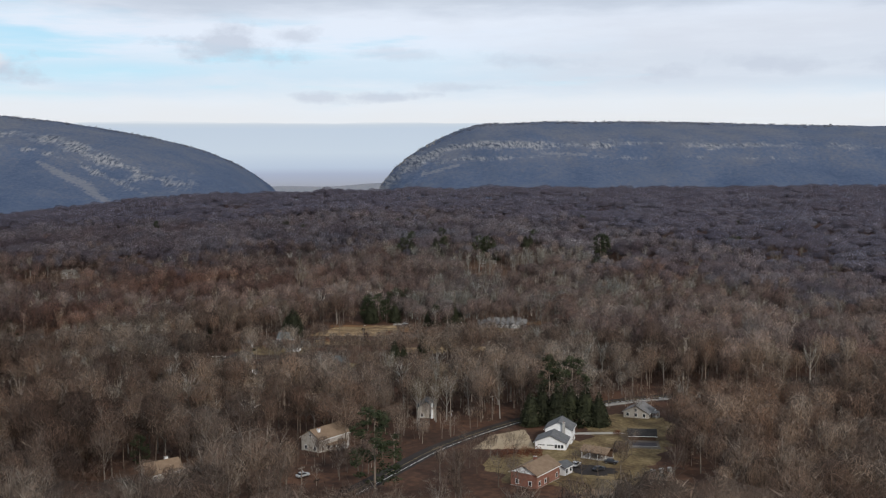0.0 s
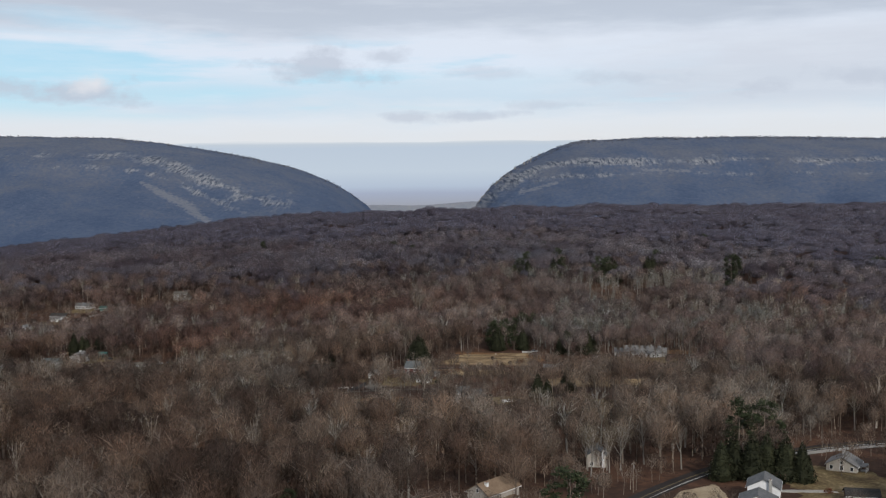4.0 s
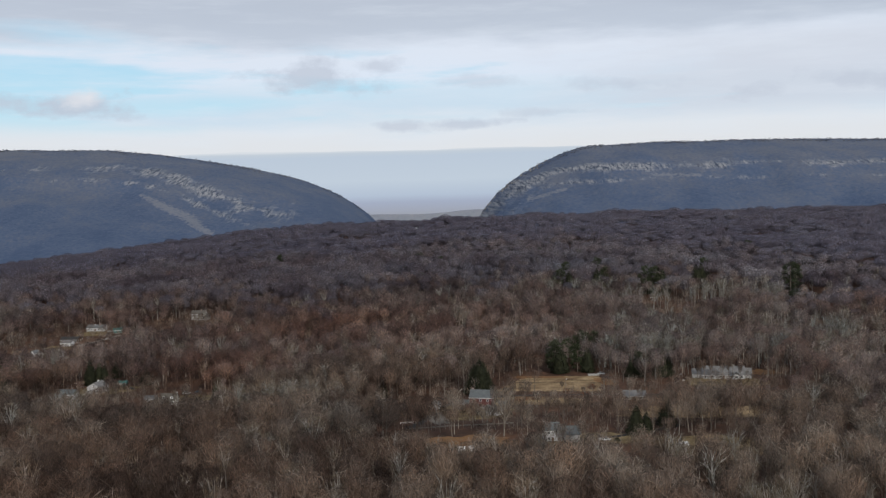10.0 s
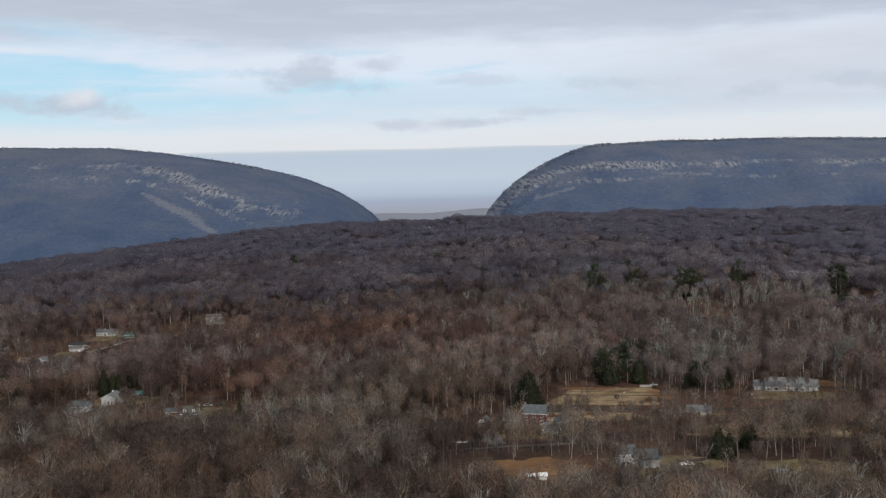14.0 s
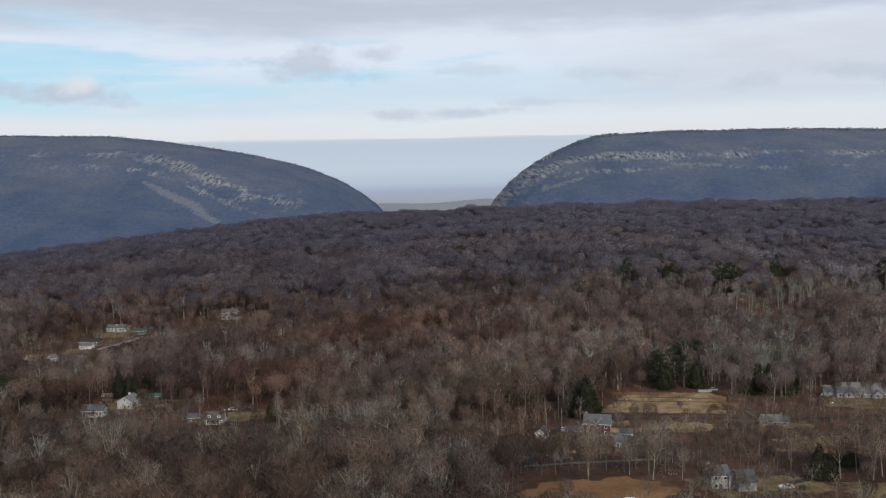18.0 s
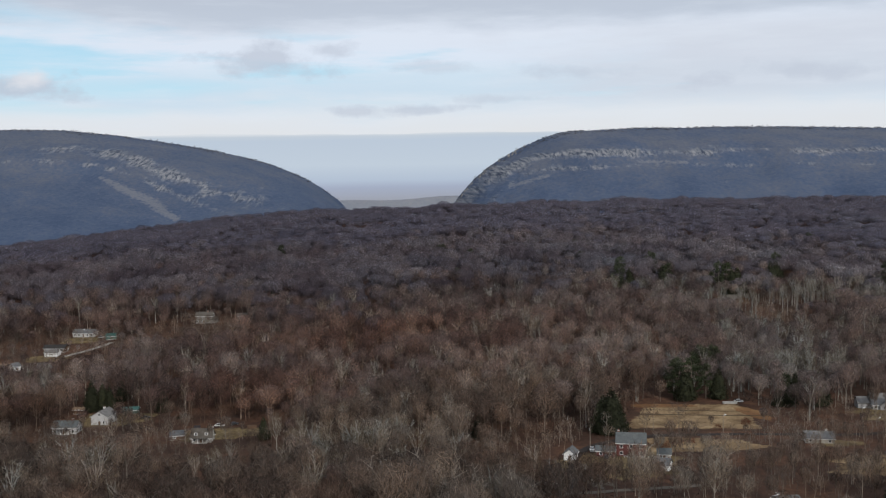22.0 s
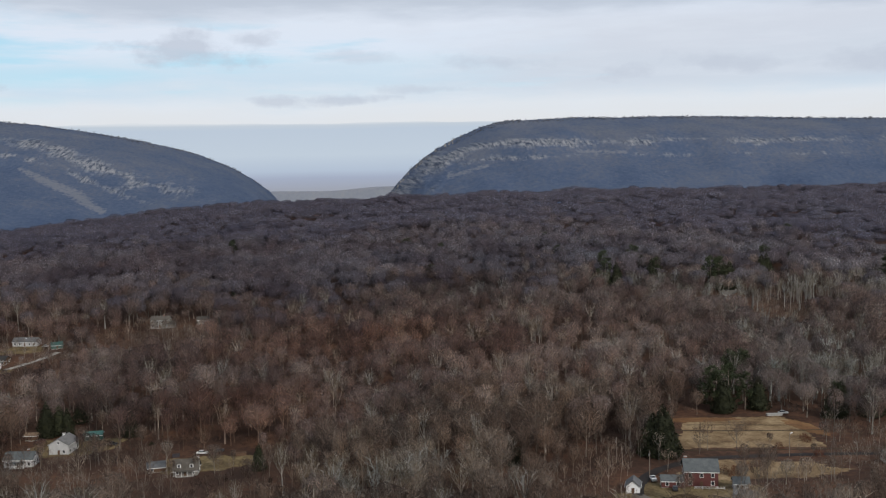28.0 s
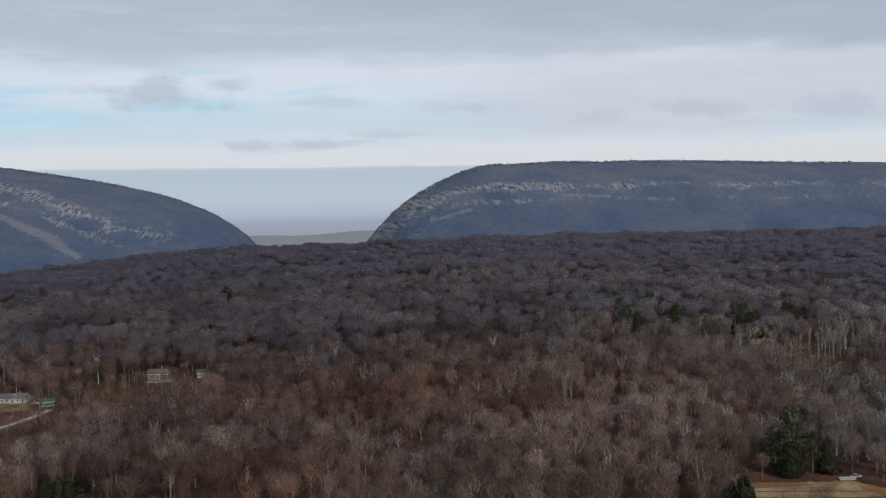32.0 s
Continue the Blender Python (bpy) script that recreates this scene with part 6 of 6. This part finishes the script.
TREE_SPOTS += [("d", -291, 1022, 0.8), ("b", -279, 1025, 0.6), ("d", -285, 1014, 0.75), ("b", -272, 1030, 0.7), ("a", -297, 1030, 0.6), ("d", -367, 988, 0.7), ("d", -374, 985, 0.8), ("d", -358, 990, 0.6)]
TREE_SPOTS += [("fg"[i % 2], x + tree_rng.uniform(-3, 3), y + tree_rng.uniform(-3, 3), tree_rng.uniform(0.8, 1.1)) for i, (x, y) in enumerate(
    [(-178, 612), (-168, 620), (-158, 606), (-146, 622), (-136, 612), (-150, 640), (-128, 632), (-120, 560), (-100, 590), (-205, 600), (-140, 500), (-60, 450), (-20, 460), (15, 440), (90, 470), (-110, 430), (-40, 400), (120, 520),
     (-90, 470), (60, 455), (-172, 655), (-118, 660), (-30, 425), (150, 500), (180, 540), (-240, 560), (22, 393), (25, 390), (28, 391), (31, 390), (34, 392), (26, 386)])]
open_x, open_y = scatter(232, 322, 15.0, np.random.RandomState(3), edge=-8)
for i, (x, y) in enumerate(zip(open_x, open_y)):
    TREE_SPOTS.append(("abcde"[i % 5], float(x), float(y), tree_rng.uniform(0.9, 1.3) * float(low_share(np.array([x]), np.array([y]))[0])))
place_set(HARD, TREE_SPOTS[:300])


def shrub(x, y, s, label, mat, seed):
    r = random.Random(seed)
    ob = thing("shrub", label, "shrub", on_ground(x, y))
    V, T = [], []
    for i in range(420):
        d = Vector((r.gauss(0, 1), r.gauss(0, 1), abs(r.gauss(0, 1)))).normalized() * r.uniform(0.55, 1.0)
        p = Vector((d.x * s, d.y * s, d.z * s * 1.1))
        q = Vector((r.uniform(-1, 1), r.uniform(-1, 1), r.uniform(-1, 1))) * 0.28
        w = Vector((r.uniform(-1, 1), r.uniform(-1, 1), r.uniform(-1, 1))) * 0.28
        b = len(V)
        V.extend((tuple(p), tuple(p + q), tuple(p + w)))
        T.append((b, b + 1, b + 2))
    me = bpy.data.meshes.new("foliage")
    me.from_pydata(V, [], T)
    me.materials.append(mat)
    f = new("foliage", me)
    f.parent = ob
    part("stem", tube(bmesh.new(), (0, 0, -0.3), (0, 0, s * 0.6), 0.08, 0.04, 5), POLEWOOD, ob)


for i, (x, y, s) in enumerate([(7, 684, 2.4), (16, 669, 2.4), (22, 690, 2.8), (24, 697, 2.2), (-29, 652.8, 2.8), (-23, 655, 2.4), (-19, 655.6, 2.8), (-13, 657.8, 2.4), (-27, 647, 2.6), (-33, 656, 2.2), (53, 333, 2.8), (57, 336, 2.6), (61, 336, 2.2), (49, 330, 2.2), (51, 334.5, 3.0), (55, 331, 2.6), (58, 333, 2.4), (47, 333, 2.5), (60, 331, 2.0), (-48, 615, 1.8), (95, 360, 1.6), (72, 590, 2.0), (-31, 626, 1.6), (28, 560, 2.2)]):
    shrub(x, y, s, "round leafy rust-brown shrub", BUSHRED, 40 + i)
for i, (x, y, s) in enumerate([(-250, 772, 1.5), (-62, 622, 1.4), (-30, 612, 1.5), (10, 536, 1.6), (84, 372, 1.2)]):
    shrub(x, y, s, "round dark green evergreen shrub", NEEDLE, 80 + i)

# ---- the bare woods ----
rng = np.random.RandomState(7)
NEAR = [bare_tree(100 + i, 7, 330, 17.0 + 1.5 * (i % 4), 5.8 + 0.8 * (i % 3), 0.15, 3, slim=(i % 5 == 3) * 0.6, reach=(0.06, 0.13), loose=0.9, subs=6, branch=0.15, stout=0.9, mass=0.88, cap=0.41) for i in range(12)]
MIDDLE = [bare_tree(200 + i, 6, 84, 16.5 + 1.5 * (i % 4), 6.0 + 0.9 * (i % 3), 0.26, 3, slim=(i % 4 == 3) * 0.7, reach=(0.05, 0.13), loose=0.9, subs=5, branch=0.2, mass=0.92, cap=0.39) for i in range(12)]
FAR = [bare_tree(300 + i, 7, 5, 20.0 + 1.5 * (i % 4), 8.2 + (i % 3), 0.8, 0, reach=(0.06, 0.12), loose=0.7, mass=1.0, cap=0.22) for i in range(12)]
UPPER = [bare_tree(250 + i, 7, 34, 17.0 + 1.5 * (i % 4), 6.8 + (i % 3), 0.45, 0, reach=(0.05, 0.12), loose=0.8, mass=0.96, cap=0.32) for i in range(12)]
SCRUB = [bare_tree(700 + i, 4, 30, 7.5, 4.2, 1.1, 0, reach=(0.1, 0.25)) for i in range(6)]
BRUSH = [bare_tree(400 + i, 3, 26, 6.0, 4.2, 0.3, 0, reach=(0.15, 0.3)) for i in range(6)]
SAPLING = [bare_tree(600 + i, 5, 80, 11, 3.8, 0.18, 3, subs=3, branch=0.1, stout=0.8) for i in range(7)]
PALE = [bare_tree(500 + i, 9, 110, 21, 5.0, 0.14, 3, slim=0.45, subs=4, branch=0.2, stout=1.5) for i in range(6)]
# stands of tall pale-stemmed trees: x, y, half widths, count
STANDS = [(85, 775, 45, 12, 44), (165, 760, 40, 18, 40), (250, 800, 60, 16, 60), (215, 730, 50, 14, 44), (150, 715, 30, 10, 20), (205, 850, 50, 12, 30), (100, 990, 40, 10, 20), (-160, 640, 18, 14, 16), (120, 860, 60, 14, 32), (190, 985, 45, 12, 26), (150, 1022, 22, 8, 14), (60, 1040, 40, 10, 24), (190, 1010, 40, 10, 24), (-70, 900, 30, 10, 14)]
sx = np.concatenate([rng.uniform(a - c, a + c, n) for a, b, c, d, n in STANDS])
sy = np.concatenate([rng.uniform(b - d, b + d, n) for a, b, c, d, n in STANDS])
ex, ey = scatter(340, 1060, 25, rng)
k = low_share(ex, ey) > 0.95
ex, ey = ex[k], ey[k]
sx, sy = np.concatenate([sx, ex]), np.concatenate([sy, ey])
keep = ~is_open(sx, sy)
woods("pale_stand", "tall leafless trees with pale upright trunks", PALE, sx[keep], sy[keep], rng.uniform(0.7, 1.15, keep.sum()), rng.uniform(0.55, 1.0, keep.sum()), rng, "woods", (PALE_BARK, TWIG_DULL, VEIL_MID))
CLEAR.extend((a, b, c * 0.7, d * 0.5, 0) for a, b, c, d, n in STANDS if n > 20)
grow("near_woods", "leafless grey-brown hardwood trees in thick woods", 318, 770, 8.8, NEAR, rng, 0.2, (0.62, 1.2), wavy=45, vary=0.17, drops=(no_drop, near_drop))
grow("front_woods", "leafless reddish-brown hardwood trees before the yards", 222, 330, 9.6, NEAR, rng, 0.1, (0.7, 1.15), wavy=6, vary=0.15)
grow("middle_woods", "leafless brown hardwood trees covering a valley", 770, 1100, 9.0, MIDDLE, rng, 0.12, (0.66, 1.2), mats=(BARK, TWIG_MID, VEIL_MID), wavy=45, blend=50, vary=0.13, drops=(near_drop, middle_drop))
grow("upper_woods", "leafless brown woods up a slope, tinted mauve for haze", 1100, 1440, 8.9, UPPER, rng, 0.06, (0.72, 1.2), mats=(BARK, TWIG_HIGH, VEIL_HIGH), wavy=45, blend=60, vary=0.09, drops=(middle_drop, middle_drop))
grow("far_woods", "distant leafless woods on a long rise, tinted mauve-grey for haze", 1440, 2140, 11.8, FAR, rng, 0.05, (0.86, 1.12), mats=(BARK, TWIG_FAR, VEIL_FAR), wavy=45, blend=60, vary=0.07, drops=(middle_drop, no_drop))
# brush toned dark, which puts the shade between the crowns into its colour
grow("undergrowth", "low leafless brush between the trees", 230, 820, 6.4, BRUSH, rng, 0.2, (0.5, 1.3), "brush", shade=0.08, wavy=20, drops=(no_drop, near_drop))
grow("thicket", "thin leafless young trees round the yards", 230, 1030, 6.3, SAPLING, rng, 0.4, (0.55, 1.15), "woods", shade=0.5, young=True)

# woods that the flight passes over, and the trees along the two skylines
bx, by = rng.uniform(-420, 330, 1300), rng.uniform(-200, 300, 1300)
keep = ~is_open(bx, by) & (by < 222 + np.maximum(np.abs(bx - 10) - 150, 0) * 0.6)
woods("woods_below", "leafless woods under the flight", FAR, bx[keep], by[keep], rng.uniform(0.8, 1.15, keep.sum()), rng.uniform(0.1, 0.8, keep.sum()), rng, "woods", (BARK, TWIG, VEIL))
# bluish greys that carry on the haze painted into the ridges
RIDGE_TWIG = wood_of_trees("hazed_ridge_twigs", [(0.070, 0.072, 0.088), (0.095, 0.096, 0.110)], [(0.12, 0.118, 0.126), (0.15, 0.145, 0.145)], hues=0.4)
for key, x0, x1, n, label in (("ridge_east", 150, 1850, 1000, "bare trees along a flat mountain top"), ("ridge_west", -2150, -350, 1000, "bare trees along a sloping mountain top")):
    shape, crest, a, b = RIDGE_SHAPE[key]
    tx, ty = rng.uniform(x0, x1, n), crest + rng.uniform(-80, 30, n)
    woods("skyline_trees", label, SCRUB, tx, ty, rng.uniform(0.55, 1.25, n), rng.uniform(0, 0.8, n), rng, "woods", (BARK, RIDGE_TWIG), lambda x, y: shape(x, y) - 3.2)


def crags():
    """Jagged blocks of pale rock down the nose of the eastern ridge."""
    shape, crest, a, b = RIDGE_SHAPE["ridge_east"]
    r = random.Random(9)
    V, F = [], []
    for i in range(40):
        x = 84 + 250 * r.random() ** 1.4
        y = crest + r.uniform(-60, 8)
        z = float(shape(np.array([x]), np.array([y]))[0])
        w, h, k = r.uniform(2, 6), r.uniform(2, 6.5), len(V)
        lean = r.uniform(-1.5, 1.5)
        for q, (s, up) in enumerate(((1.0, -6), (0.85, 0.5 * h), (0.45, h))):
            for j in range(5):
                t = j * math.tau / 5 + 0.3 * q
                V.append((x + math.cos(t) * w * s * r.uniform(0.7, 1.2) + lean * q / 2, y + math.sin(t) * w * s, z + up * (r.uniform(0.8, 1.2) if q else 1)))
        for q in range(2):
            F += [(k + q * 5 + j, k + q * 5 + (j + 1) % 5, k + q * 5 + 5 + (j + 1) % 5, k + q * 5 + 5 + j) for j in range(5)]
        F.append((k + 10, k + 11, k + 12, k + 13, k + 14))
    stone = material("pale_crag", [(0.10, 0.105, 0.12), (0.22, 0.215, 0.215), (0.38, 0.36, 0.34)], 0.08, 0.95, 0, fine=5, coord="World")
    tagged(mesh_object("crags", V, F, stone), "jagged pale crags on a mountain nose", "rocks", kind="stuff")


crags()
